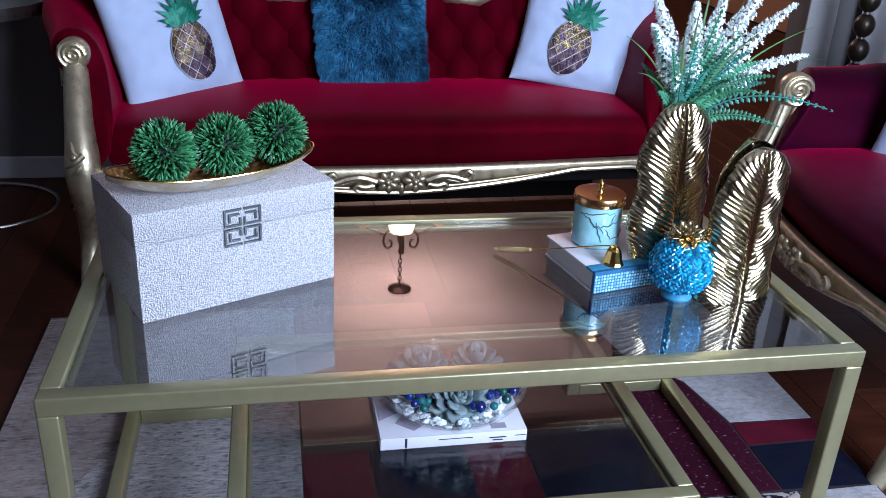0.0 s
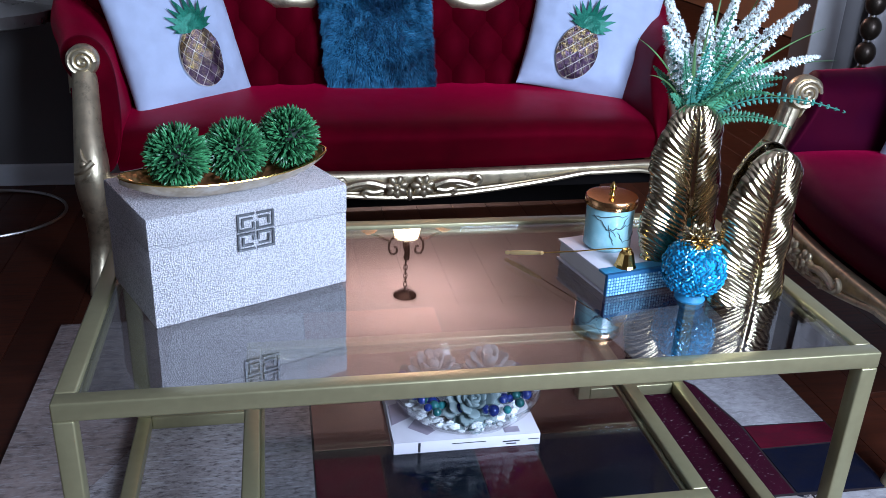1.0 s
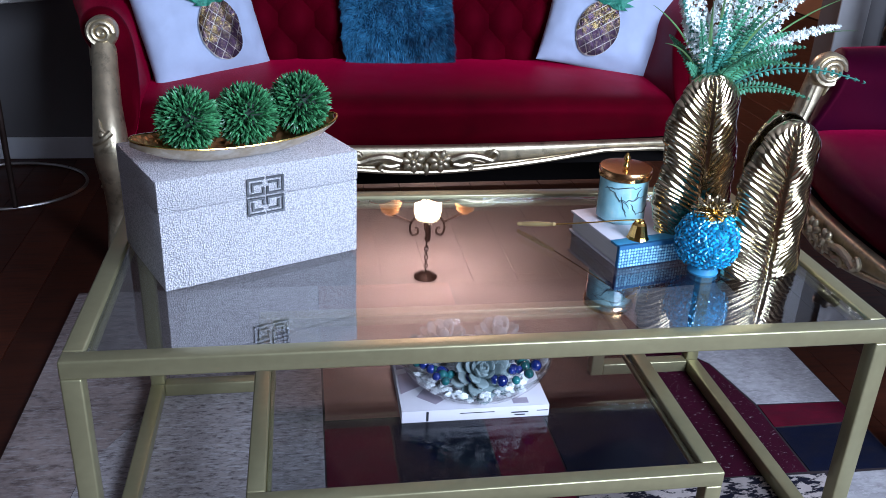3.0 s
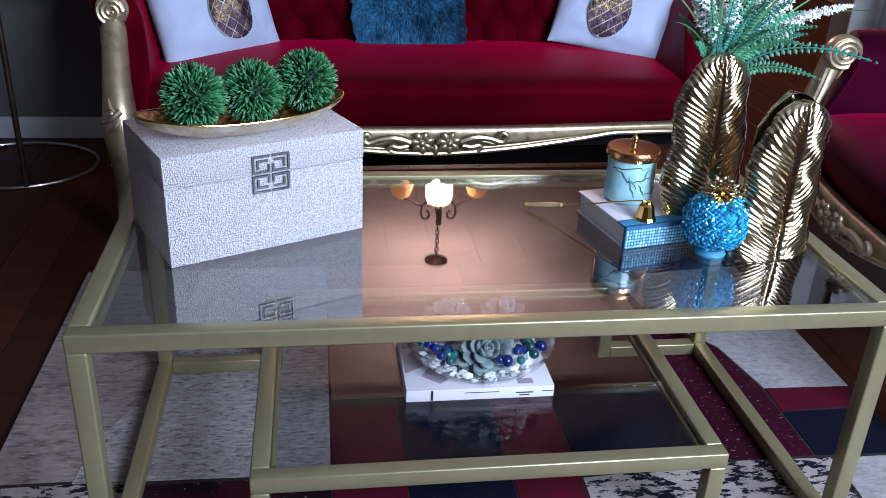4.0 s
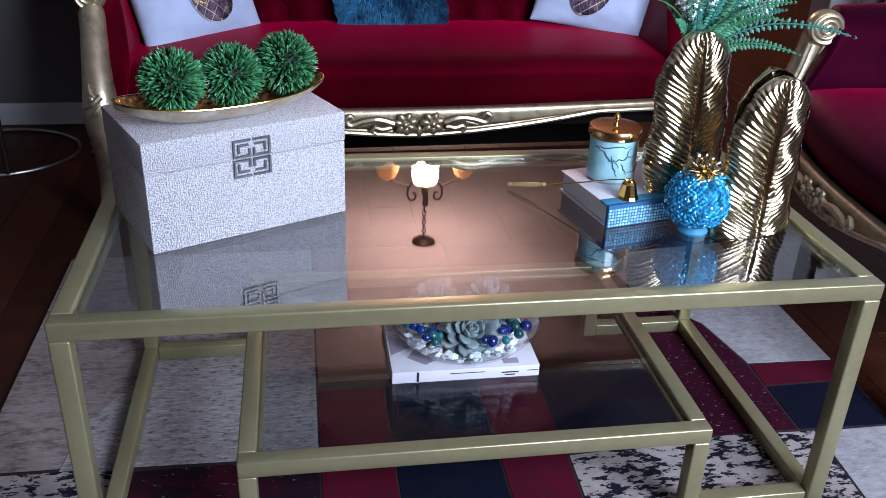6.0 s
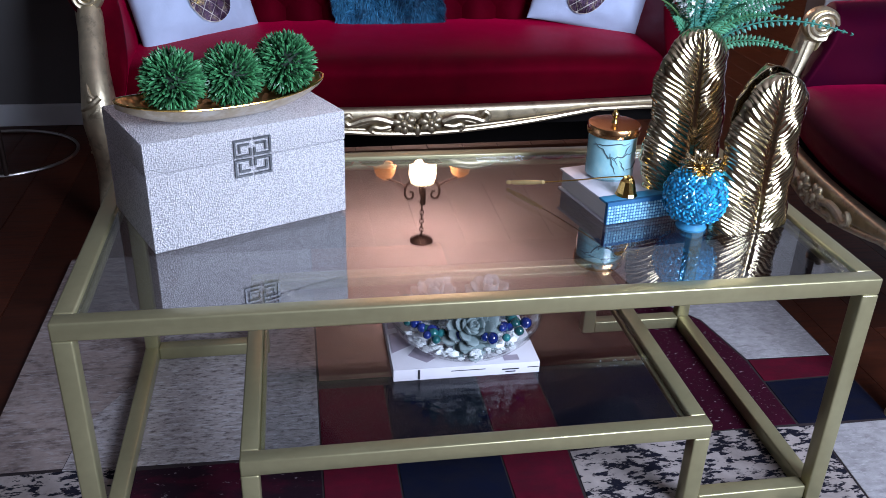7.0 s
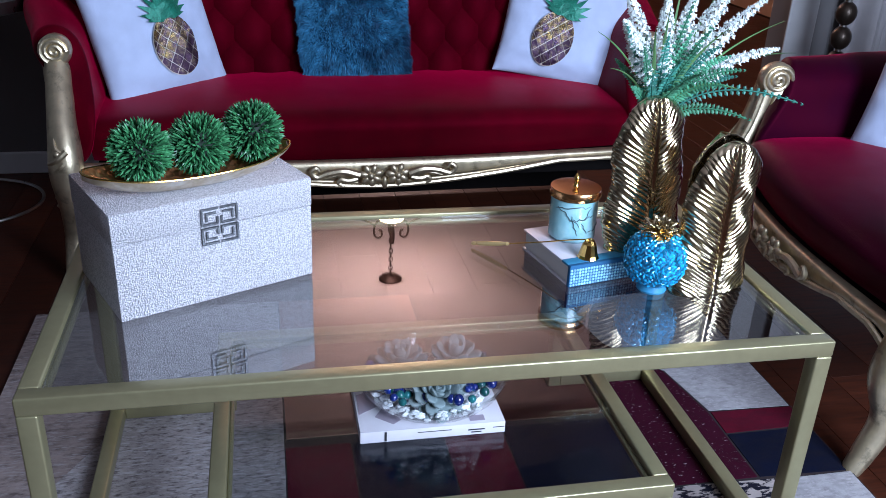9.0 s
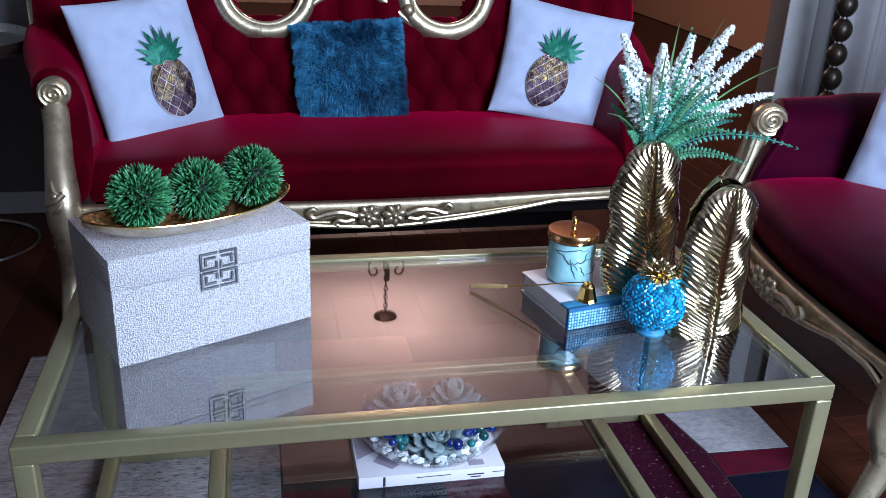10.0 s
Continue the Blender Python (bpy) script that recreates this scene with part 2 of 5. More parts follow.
# rose and brown tones carry a lamp glow fading out rightwards
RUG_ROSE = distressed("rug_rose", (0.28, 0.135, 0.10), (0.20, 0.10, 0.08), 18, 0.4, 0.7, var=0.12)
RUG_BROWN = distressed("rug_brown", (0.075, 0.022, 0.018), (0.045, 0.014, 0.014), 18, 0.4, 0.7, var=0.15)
RUG_EDGE = mat("rug_dark_line", (0.016, 0.009, 0.011), 0.95, var=0.3, scale=60)


# ---- building helpers ----
def part(name, bm, material, parent=None, label="", smooth=True, m=None):
    me = bpy.data.meshes.new(name)
    bmesh.ops.recalc_face_normals(bm, faces=bm.faces)
    bm.to_mesh(me)
    bm.free()
    me.materials.append(material)
    if smooth:
        me.polygons.foreach_set("use_smooth", [True] * len(me.polygons))
        me.set_sharp_from_angle(angle=radians(42))
    ob = new(name, me)
    ob.parent = parent
    if m is not None:
        ob.matrix_basis = m
    if label:
        tagged(ob, label)
    return ob


def thing(name, m, label, category, group=""):
    e = new(name)
    e.empty_display_size = 0.05
    e.matrix_basis = m
    return tagged(e, label, category, group)


def block(bm, lo, hi, bevel=0.0, seg=2, m=None):
    g = bmesh.ops.create_cube(bm, size=1)
    vs = g["verts"]
    c = [(a + b) / 2 for a, b in zip(lo, hi)]
    s = [b - a for a, b in zip(lo, hi)]
    bmesh.ops.scale(bm, vec=s, verts=vs)
    bmesh.ops.translate(bm, vec=c, verts=vs)
    if bevel:
        es = list({e for v in vs for e in v.link_edges})
        r = bmesh.ops.bevel(bm, geom=es, offset=bevel, segments=seg, affect="EDGES", profile=0.5)
        vs = list({v for f in r["faces"] for v in f.verts} | {v for v in vs if v.is_valid})
    if m is not None:
        bmesh.ops.transform(bm, matrix=m, verts=vs)
    return bm


def surface(bm, fn, nu, nv, close_u=False, close_v=False):
    """A grid of fn(u, v), both from 0 to 1."""
    rows = []
    for i in range(nu + (0 if close_u else 1)):
        rows.append([bm.verts.new(fn(i / nu, j / nv)) for j in range(nv + (0 if close_v else 1))])
    for i in range(nu):
        for j in range(nv):
            a, b = rows[i], rows[(i + 1) % len(rows)]
            k = (j + 1) % len(a)
            try:
                bm.faces.new((a[j], b[j], b[k], a[k]))
            except ValueError:
                pass
    return bm


def lathe(bm, prof, n=32, m=None):
    """Revolves (radius, z) pairs round z."""
    rings = []
    m = m or Matrix()
    for r, z in prof:
        rings.append([bm.verts.new(m @ Vector((max(r, 1e-5) * math.cos(2 * math.pi * k / n), max(r, 1e-5) * math.sin(2 * math.pi * k / n), z))) for k in range(n)])
    for a, b in zip(rings, rings[1:]):
        for k in range(n):
            bm.faces.new((a[k], a[(k + 1) % n], b[(k + 1) % n], b[k]))
    for ring, r in ((rings[0], prof[0][0]), (rings[-1], prof[-1][0])):
        if r > 1e-4:
            bm.faces.new(ring)
    return bm


def spline(pts, n):
    """Catmull-Rom through pts, n + 1 samples."""
    P = [Vector(p) for p in pts]
    P = [P[0] * 2 - P[1]] + P + [P[-1] * 2 - P[-2]]
    out = []
    seg = len(P) - 3
    for i in range(n + 1):
        t = i / n * seg
        k = min(int(t), seg - 1)
        t -= k
        a, b, c, d = P[k:k + 4]
        out.append(0.5 * ((2 * b) + (c - a) * t + (2 * a - 5 * b + 4 * c - d) * t * t + (3 * b - a - 3 * c + d) * t ** 3))
    return out


def tube(bm, pts, rad, n=10, steps=None, flat=1.0, closed=False):
    """Sweeps a round (or flattened) section along a curve. rad: a number or a function of 0 to 1."""
    P = spline(pts, steps) if steps else [Vector(p) for p in pts]
    rings, ref = [], None
    N = len(P)
    for i, p in enumerate(P):
        if closed:
            d = (P[(i + 1) % N] - P[i - 1]).normalized()
        else:
            d = (P[min(i + 1, N - 1)] - P[max(i - 1, 0)]).normalized()
        if ref is None:
            ref = Vector((0, 0, 1)) if abs(d.z) < 0.9 else Vector((0, 1, 0))
        s = d.cross(ref).normalized()
        u = s.cross(d).normalized()
        ref = u
        r = rad(i / max(1, N - 1)) if callable(rad) else rad
        rings.append([bm.verts.new(p + s * (r * math.cos(a)) + u * (r * flat * math.sin(a))) for a in [2 * math.pi * k / n for k in range(n)]])
    for i in range(N if closed else N - 1):
        a, b = rings[i], rings[(i + 1) % N]
        for k in range(n):
            bm.faces.new((a[k], a[(k + 1) % n], b[(k + 1) % n], b[k]))
    if not closed:
        bm.faces.new(rings[0])
        bm.faces.new(rings[-1])
    return bm


def ball(bm, c, r, u=16, v=10, sc=(1, 1, 1), m=None):
    g = bmesh.ops.create_uvsphere(bm, u_segments=u, v_segments=v, radius=r)["verts"]
    bmesh.ops.scale(bm, vec=sc, verts=g)
    if m is not None:
        bmesh.ops.transform(bm, matrix=m, verts=g)
    bmesh.ops.translate(bm, vec=c, verts=g)
    return bm


B = bmesh.new

# ---- the setting ----
def slab(name, lo, hi, material, label, category):
    ob = part(name, block(B(), lo, hi), material, smooth=False)
    return tagged(ob, label, category, kind="structure")


X0, X1, Y0, YW, Y1 = -2.6, 4.2, -1.9, 2.15, 8.0
OPEN0, OPEN1 = 0.05, 2.38
floor = slab("floor", (X0 - 0.2, Y0 - 0.2, -0.12), (X1 + 0.2, Y1 + 0.2, -0.006), FLOOR_GAP, "dark cherry hardwood floor with narrow joints", "floor")
slab("ceiling", (X0 - 0.2, Y0 - 0.2, CEIL), (X1 + 0.2, Y1 + 0.2, CEIL + 0.12), CEILING, "warm white painted ceiling of both rooms", "ceiling")
slab("wall_west", (X0 - 0.15, Y0 - 0.15, 0), (X0, Y1 + 0.15, CEIL), WALL, "grey painted side wall", "wall")
slab("wall_east_a", (X1, Y0 - 0.15, 0), (X1 + 0.15, YW + 0.14, CEIL), WALL, "grey painted side wall", "wall")
slab("wall_east_b", (X1, YW + 0.14, 0), (X1 + 0.15, Y1 + 0.15, CEIL), TAN_WALL, "tan painted side wall of the dining room", "wall")
slab("wall_north", (X0, Y1, 0), (X1, Y1 + 0.15, CEIL), TAN_WALL, "tan painted far wall of the dining room", "wall")
slab("wall_divider_west", (X0, YW, 0), (OPEN0, YW + 0.14, CEIL), WALL, "grey painted wall stub beside the wide opening", "wall")
slab("wall_divider_east", (OPEN1, YW, 0), (X1, YW + 0.14, CEIL), WALL, "grey painted wall stub beside the wide opening", "wall")
# opening of the assumed window, out of view, set around the daylight lamp
WX0, WX1, WZ0, WZ1 = 1.15, 2.65, 1.0, 2.2
slab("wall_south_a", (X0, Y0 - 0.15, 0), (WX0, Y0, CEIL), WALL, "grey painted wall beside the window", "wall")
slab("wall_south_b", (WX1, Y0 - 0.15, 0), (X1, Y0, CEIL), WALL, "grey painted wall beside the window", "wall")
slab("wall_south_c", (WX0, Y0 - 0.15, 0), (WX1, Y0, WZ0), WALL, "grey painted wall under the window", "wall")
slab("wall_south_d", (WX0, Y0 - 0.15, WZ1), (WX1, Y0, CEIL), WALL, "grey painted wall over the window", "wall")
win = new("window_1")
tagged(win, "unseen, assumed white framed window letting in cool daylight", "window", kind="structure")
for lo, hi in (((WX0, Y0 - 0.12, WZ0), (WX0 + 0.05, Y0 - 0.06, WZ1)), ((WX1 - 0.05, Y0 - 0.12, WZ0), (WX1, Y0 - 0.06, WZ1)),
               ((WX0 + 0.05, Y0 - 0.12, WZ0), (WX1 - 0.05, Y0 - 0.06, WZ0 + 0.05)), ((WX0 + 0.05, Y0 - 0.12, WZ1 - 0.05), (WX1 - 0.05, Y0 - 0.06, WZ1))):
    part("window_frame", block(B(), lo, hi, 0.004), TRIM, win, smooth=False)
pane = part("pane", block(B(), (WX0 + 0.05, Y0 - 0.095, WZ0 + 0.05), (WX1 - 0.05, Y0 - 0.089, WZ1 - 0.05)), PANE, win, smooth=False)
pane.visible_shadow = False
for nm, x0, x1 in (("baseboard_west", X0, OPEN0), ("baseboard_east", OPEN1, X1)):
    bm = block(B(), (x0, YW - 0.016, 0), (x1, YW - 0.001, 0.078), 0.004)
    tagged(part(nm, bm, TRIM, smooth=False), "white painted baseboard along the grey wall", "baseboard", kind="structure")
# lighter strip stands in for light falling off along the grey wall
bm = block(B(), (OPEN1 - 0.012, YW - 0.012, 0.12), (OPEN1 + 0.11, YW - 0.001, CEIL), 0.004)
tagged(part("trim", bm, GREY_FALLOFF, smooth=False), "corner trim at the opening, light falloff put into its grey", "trim", kind="structure")


# ---- coffee table ----
TW, TD, TH, TB, SZ = 1.20, 0.60, 0.45, 0.028, 0.191
SX0, SX1 = 0.226, 0.975
table = thing("coffee_table", pose(0, 0, 0), "gold metal two-tier coffee table with clear glass tops on the rug", "coffee table")


def bar(name, lo, hi, parent=table):
    return part(name, block(B(), lo, hi, 0.003, 3), BRASS_PAINT, parent, smooth=True)


def frame_ring(name, x0, x1, y0, y1, top):
    z0 = top - TB
    bar(name, (x0, y0, z0), (x1, y0 + TB, top))
    bar(name, (x0, y1 - TB, z0), (x1, y1, top))
    bar(name, (x0, y0 + TB, z0), (x0 + TB, y1 - TB, top))
    bar(name, (x1 - TB, y0 + TB, z0), (x1, y1 - TB, top))
    # narrow inner lip that carries the glass
    for lo, hi in (((x0 + TB, y0 + TB, z0 + 0.004), (x1 - TB, y0 + TB + 0.008, top - 0.013)), ((x0 + TB, y1 - TB - 0.008, z0 + 0.004), (x1 - TB, y1 - TB, top - 0.013)),
                   ((x0 + TB, y0 + TB + 0.008, z0 + 0.004), (x0 + TB + 0.008, y1 - TB - 0.008, top - 0.013)), ((x1 - TB - 0.008, y0 + TB + 0.008, z0 + 0.004), (x1 - TB, y1 - TB - 0.008, top - 0.013))):
        bar("glass_lip", lo, hi)
    g = part("glass_top", block(B(), (x0 + TB + 0.001, y0 + TB + 0.001, top - 0.012), (x1 - TB - 0.001, y1 - TB - 0.001, top - 0.005), 0.001, 1), GLASS if top == TH else SHELF_GLASS, table, "clear glass sheet", smooth=False)
    g.visible_shadow = False


frame_ring("top_rail", 0, TW, 0, TD, TH)
frame_ring("shelf_rail", SX0, SX1, 0.006, TD - 0.006, SZ)
for x in (0, TW - TB):
    for y in (0, TD - TB):
        bar("leg", (x, y, 0.012), (x + TB, y + TB, TH - TB))
    bar("floor_rail", (x, TB, 0.012), (x + TB, TD - TB, 0.012 + TB))
for x in (SX0, SX1 - TB):
    for y in (0.006, TD - 0.006 - TB):
        bar("shelf_leg", (x, y, 0.012), (x + TB, y + TB, SZ - TB))
for x0, x1 in ((TB, SX0), (SX1, TW - TB)):
    for y in (0.006, TD - 0.006 - TB):
        bar("floor_rail", (x0, y, 0.012), (x1, y + TB, 0.012 + TB))
GZ, LZ = TH - 0.005, SZ - 0.005  # upper faces of the two glass sheets

# ---- rug ----
rug = thing("rug", pose(0, 0, 0), "distressed patchwork rug in grey, maroon, navy and cream", "rug")
RX0, RX1, RY0, RY1 = -0.245, 1.475, -0.55, 1.05
part("backing", block(B(), (RX0, RY0, -0.001), (RX1, RY1, 0.0095), 0.002), RUG_EDGE, rug, smooth=False)


def patch(pts, material, top=0.011):
    bm = B()
    lo = [bm.verts.new((x, y, 0.006)) for x, y in pts]
    hi = [bm.verts.new((x, y, top)) for x, y in pts]
    bm.faces.new(hi)
    for i in range(len(pts)):
        j = (i + 1) % len(pts)
        bm.faces.new((lo[i], lo[j], hi[j], hi[i]))
    bm.faces.new(lo[::-1])
    part("patch", bm, material, rug, smooth=False)


def rect(x0, y0, x1, y1):
    return [(x0, y0), (x1, y0), (x1, y1), (x0, y1)]


patch([(RX0, 0.245), (-0.10, 0.245), (-0.085, 0.36), (-0.02, 0.48), (0.025, 0.58), (0.03, RY1), (RX0, RY1)], RUG_TAUPE)
patch([(-0.099, 0.238), (0.348, 0.228), (0.352, RY1), (0.031, RY1), (0.026, 0.58), (-0.019, 0.48), (-0.084, 0.36)], RUG_GREY)
patch(rect(RX0, -0.10, -0.002, 0.235), RUG_WHITE)
patch(rect(0.0, 0.02, 0.348, 0.222), RUG_DARK)
# step from rose to brown paints the glow's fall-off into the rug
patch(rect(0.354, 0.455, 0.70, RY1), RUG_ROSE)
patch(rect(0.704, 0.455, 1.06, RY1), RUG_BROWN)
patch(rect(0.352, 0.0, 0.482, 0.425), RUG_MAROON)
patch(rect(0.486, 0.0, 0.672, 0.425), RUG_NAVY)
patch([(0.676, 0.0), (0.79, 0.0), (0.80, 0.19), (0.80, 0.435), (0.676, 0.435)], RUG_MAROON)
patch([(0.804, 0.185), (1.06, 0.20), (1.06, 0.435), (0.804, 0.435)], RUG_NAVY)
patch([(0.794, -0.12), (1.28, -0.12), (1.30, 0.195), (1.12, 0.20), (0.804, 0.178)], RUG_WHITE)
patch([(1.064, 0.205), (1.27, 0.205), (1.272, 0.42), (1.241, 0.595), (1.14, 0.737), (1.111, 0.886), (1.20, 0.975), (1.47, 1.005), (1.47, RY1), (1.064, RY1)], RUG_SPECK)
patch([(1.277, 0.43), (1.47, 0.425), (1.47, 1.0), (1.202, 0.97), (1.115, 0.884), (1.144, 0.738), (1.245, 0.597)], RUG_PALE)
patch([(1.277, 0.348), (1.47, 0.352), (1.47, 0.42), (1.279, 0.424)], RUG_MAROON)
patch([(1.276, 0.205), (1.47, 0.20), (1.47, 0.345), (1.277, 0.342)], RUG_NAVY)
patch([(1.305, 0.192), (1.47, 0.194), (1.47, -0.5), (1.285, -0.5), (1.285, -0.12)], RUG_PALE)
patch(rect(RX0, RY0, 0.348, -0.105), RUG_GREY)
patch(rect(0.352, RY0, 1.28, -0.125), RUG_TAUPE)
patch(rect(0.0, -0.10, 0.348, 0.016), RUG_NAVY)


# ---- carved velvet seating ----
def settee(name, halfw, depth, m, label, category, ovals, rise=1.0, sy=(0.165, 0.115, 0.045, 0.002, -0.012), cloth=VELVET):
    s = thing(name, m, label, category)
    hw = halfw
    # seat cushion
    prof = spline([(0, 0.030, 0.315), (0, 0.010, 0.345), (0, -0.003, 0.378), (0, -0.008, 0.408), (0, 0.014, 0.434), (0, 0.065, 0.447), (0, 0.20, 0.455), (0, 0.36, 0.455), (0, depth, 0.448)], 34)

    def seat(u, v):
        x = (2 * u - 1)
        p = prof[round(v * 34)]
        edge = abs(x) ** 5
        crown = 0.012 * (1 - x * x) - 0.02 * edge
        return Vector((x * (hw - 0.055), p.y + 0.04 * edge - 0.015 * math.cos(x * math.pi), p.z + crown * min(1, max(0, (p.z - 0.30) / 0.1))))
    part("seat", surface(B(), seat, 80, 34), cloth, s)
    part("seat_underside", block(B(), (-hw + 0.06, 0.04, 0.245), (hw - 0.06, depth, 0.30), 0.005), UNDER_SEAT_BLACK, s, "near-black sheet for the dark under the seat")

    # carved apron with a serpentine lower edge
    def low(x):
        return 0.250 + 0.050 * min(1, abs(x) / (hw * 0.62)) ** 1.6 - 0.04 * max(0, (abs(x) / hw - 0.82) / 0.18) ** 1.5

    def apron(u, v):
        x = 2 * u - 1
        X = x * (hw - 0.0)
        front = -0.022 - 0.012 * math.cos(x * math.pi) + 0.02 * abs(x) ** 5
        a = 2 * math.pi * v
        zt, zb = 0.325, low(X)
        zc, h = (zt + zb) / 2, (zt - zb) / 2
        cz = math.copysign(abs(math.sin(a)) ** 0.6, math.sin(a))
        cy = math.copysign(abs(math.cos(a)) ** 0.6, math.cos(a))
        groove = 0.004 * math.exp(-((cz + 0.62) / 0.09) ** 2) if cy < 0 else 0
        return Vector((X, front + 0.018 + 0.018 * cy + groove, zc + h * cz))
    part("apron", surface(B(), apron, 90, 40, close_v=True), GILT, s)
    bm = B()
    tube(bm, [(x, -0.05 - 0.012 * math.cos(x / hw * math.pi) + 0.02 * abs(x / hw) ** 5 + 0.012, low(x) + 0.008) for x in [hw * (k / 30 - 1) for k in range(61)]], 0.007, 8)
    part("bead_moulding", bm, GILT, s)
    # flowers and scrolling leaves at the middle of the apron
    fy = -0.040 - 0.012
    for sx in (-1, 1):
        bm = B()
        for k in range(7):
            a = k * 2 * math.pi / 7 + 0.3
            ball(bm, (sx * 0.037 + 0.019 * math.cos(a), fy, 0.290 + 0.018 * math.sin(a)), 0.0165, 12, 8, (1, 0.5, 0.62), pose(0, 0, 0, 0, -math.degrees(a), 0))
        ball(bm, (sx * 0.038, fy - 0.004, 0.290), 0.011, 10, 6)
        part("carved_flower", bm, GILT, s)
        bm = B()
        tube(bm, [(sx * 0.07, fy, 0.292), (sx * 0.11, fy - 0.003, 0.305), (sx * 0.15, fy, 0.300), (sx * 0.185, fy, 0.290), (sx * 0.20, fy, 0.305), (sx * 0.188, fy, 0.317), (sx * 0.178, fy, 0.308)], lambda t: 0.011 - 0.005 * t, 8, 28)
        tube(bm, [(sx * 0.075, fy, 0.282), (sx * 0.10, fy - 0.002, 0.278), (sx * 0.12, fy, 0.282), (sx * 0.128, fy, 0.272), (sx * 0.118, fy, 0.266)], lambda t: 0.009 - 0.003 * t, 8, 16)
        tube(bm, [(sx * 0.10, fy, 0.305), (sx * 0.14, fy, 0.292), (sx * 0.165, fy, 0.284)], lambda t: 0.008 - 0.006 * t, 8, 10)
        part("carved_leaf", bm, GILT, s)
    bm = B()
    ball(bm, (0, fy, 0.268), 0.012, 10, 6, (0.8, 0.7, 1.6))
    part("carved_drop", bm, GILT, s)

    # arms
    for sx in (-1, 1):
        path = spline([(hw + 0.005, sy[0] + (0 if ovals else 0.035), 0.615), (hw + 0.035, 0.30, 0.615 + 0.025 * rise), (hw + 0.075, 0.45, 0.615 + 0.05 * rise), (hw + 0.09, depth + 0.08, 0.615 + 0.075 * rise)], 24)

        def arm(u, v):
            p = path[round(u * 24)]
            sec = [(-0.085, 0.40), (-0.088, 0.46), (-0.080, 0.53), (-0.070, 0.58), (-0.055, 0.63), (-0.03, 0.668), (0.01, 0.682), (0.05, 0.672), (0.075, 0.64), (0.075, 0.60), (0.05, 0.565), (0.02, 0.54), (0.0, 0.48), (-0.01, 0.32), (-0.06, 0.32)]
            k = round(v * len(sec)) % len(sec)
            x, z = sec[k]
            lift = (p.z - 0.64) * max(0, (z - 0.42) / 0.26)
            inner = -0.055 * u if x < -0.05 else 0
            fwd = -(sy[0] - 0.01) * max(0.0, min(1.0, (0.60 - z) / 0.20)) * (1 - u)
            return Vector((sx * (p.x + x * 0.92 + inner + (0.0 if z > 0.5 else -0.05 * u)), p.y + fwd, z + lift))
        bm = surface(B(), arm, 24, 15, close_v=True)
        bm.verts.ensure_lookup_table()
        bm.faces.new([bm.verts[k] for k in range(15)])
        a = part("arm", bm, cloth, s)
        sub = a.modifiers.new("round", "SUBSURF")
        sub.levels = sub.render_levels = 2
        # gilt post and leg
        pts = [(sx * (hw + 0.015), sy[0], 0.575), (sx * (hw + 0.012), sy[1], 0.52), (sx * (hw + 0.006), sy[2], 0.44), (sx * hw, sy[3], 0.37), (sx * hw, sy[4], 0.30), (sx * (hw - 0.002), 0.0, 0.22), (sx * (hw + 0.004), 0.015, 0.13), (sx * (hw + 0.012), -0.012, 0.05), (sx * (hw + 0.018), -0.035, 0.0)]
        part("post", tube(B(), pts, lambda t: 0.034 + 0.010 * math.exp(-((t - 0.45) / 0.16) ** 2) - 0.014 * max(0, (t - 0.6) / 0.4), 14, 48), GILT, s)
        bm = B()
        c = Vector((sx * (hw + 0.015), sy[0] - 0.015, 0.598))
        lathe(bm, [(0.0, -0.04), (0.030, -0.04), (0.040, -0.025), (0.042, 0.018), (0.036, 0.028), (0.030, 0.026), (0, 0.024)], 28, Matrix.Translation(c) @ pose(0, 0, 0, 90))
        tube(bm, [(c.x + 0.030 * (1 - k / 26) * math.cos(k * 0.55), c.y - 0.027, c.z + 0.030 * (1 - k / 26) * math.sin(k * 0.55)) for k in range(24)], 0.0065, 8)
        if ovals:
            part("scroll", bm, GILT, s)
        else:
            bm.free()
        bm = B()
        for k in range(6):
            z = 0.355 - 0.026 * k
            y = -0.046 + 0.008 * k + sy[3] - 0.002
            tube(bm, [(sx * (hw - 0.012), y, z + 0.026), (sx * (hw + 0.012), y - 0.008, z + 0.006), (sx * (hw + 0.036), y + 0.014, z - 0.010)], lambda t: 0.009 - 0.004 * t, 8, 8)
        tube(bm, [(sx * (hw + 0.012), sy[2] - 0.030, 0.455), (sx * (hw + 0.020), sy[2] - 0.046, 0.42), (sx * (hw + 0.016), sy[3] - 0.036, 0.39), (sx * (hw + 0.004), sy[3] - 0.042, 0.375)], lambda t: 0.002 + 0.004 * t, 7, 14)
        ball(bm, (sx * (hw + 0.012), sy[3] - 0.042, 0.372), 0.010, 10, 8)
        part("carved_leaf", bm, GILT, s)
        part("rear_leg", tube(B(), [(sx * (hw - 0.05), depth + 0.02, 0.32), (sx * (hw - 0.05), depth + 0.04, 0.15), (sx * (hw - 0.04), depth + 0.09, 0.0)], lambda t: 0.03 - 0.01 * t, 10, 12), GILT, s)

    # tufted back, open inside the ovals
    bw = hw + 0.08
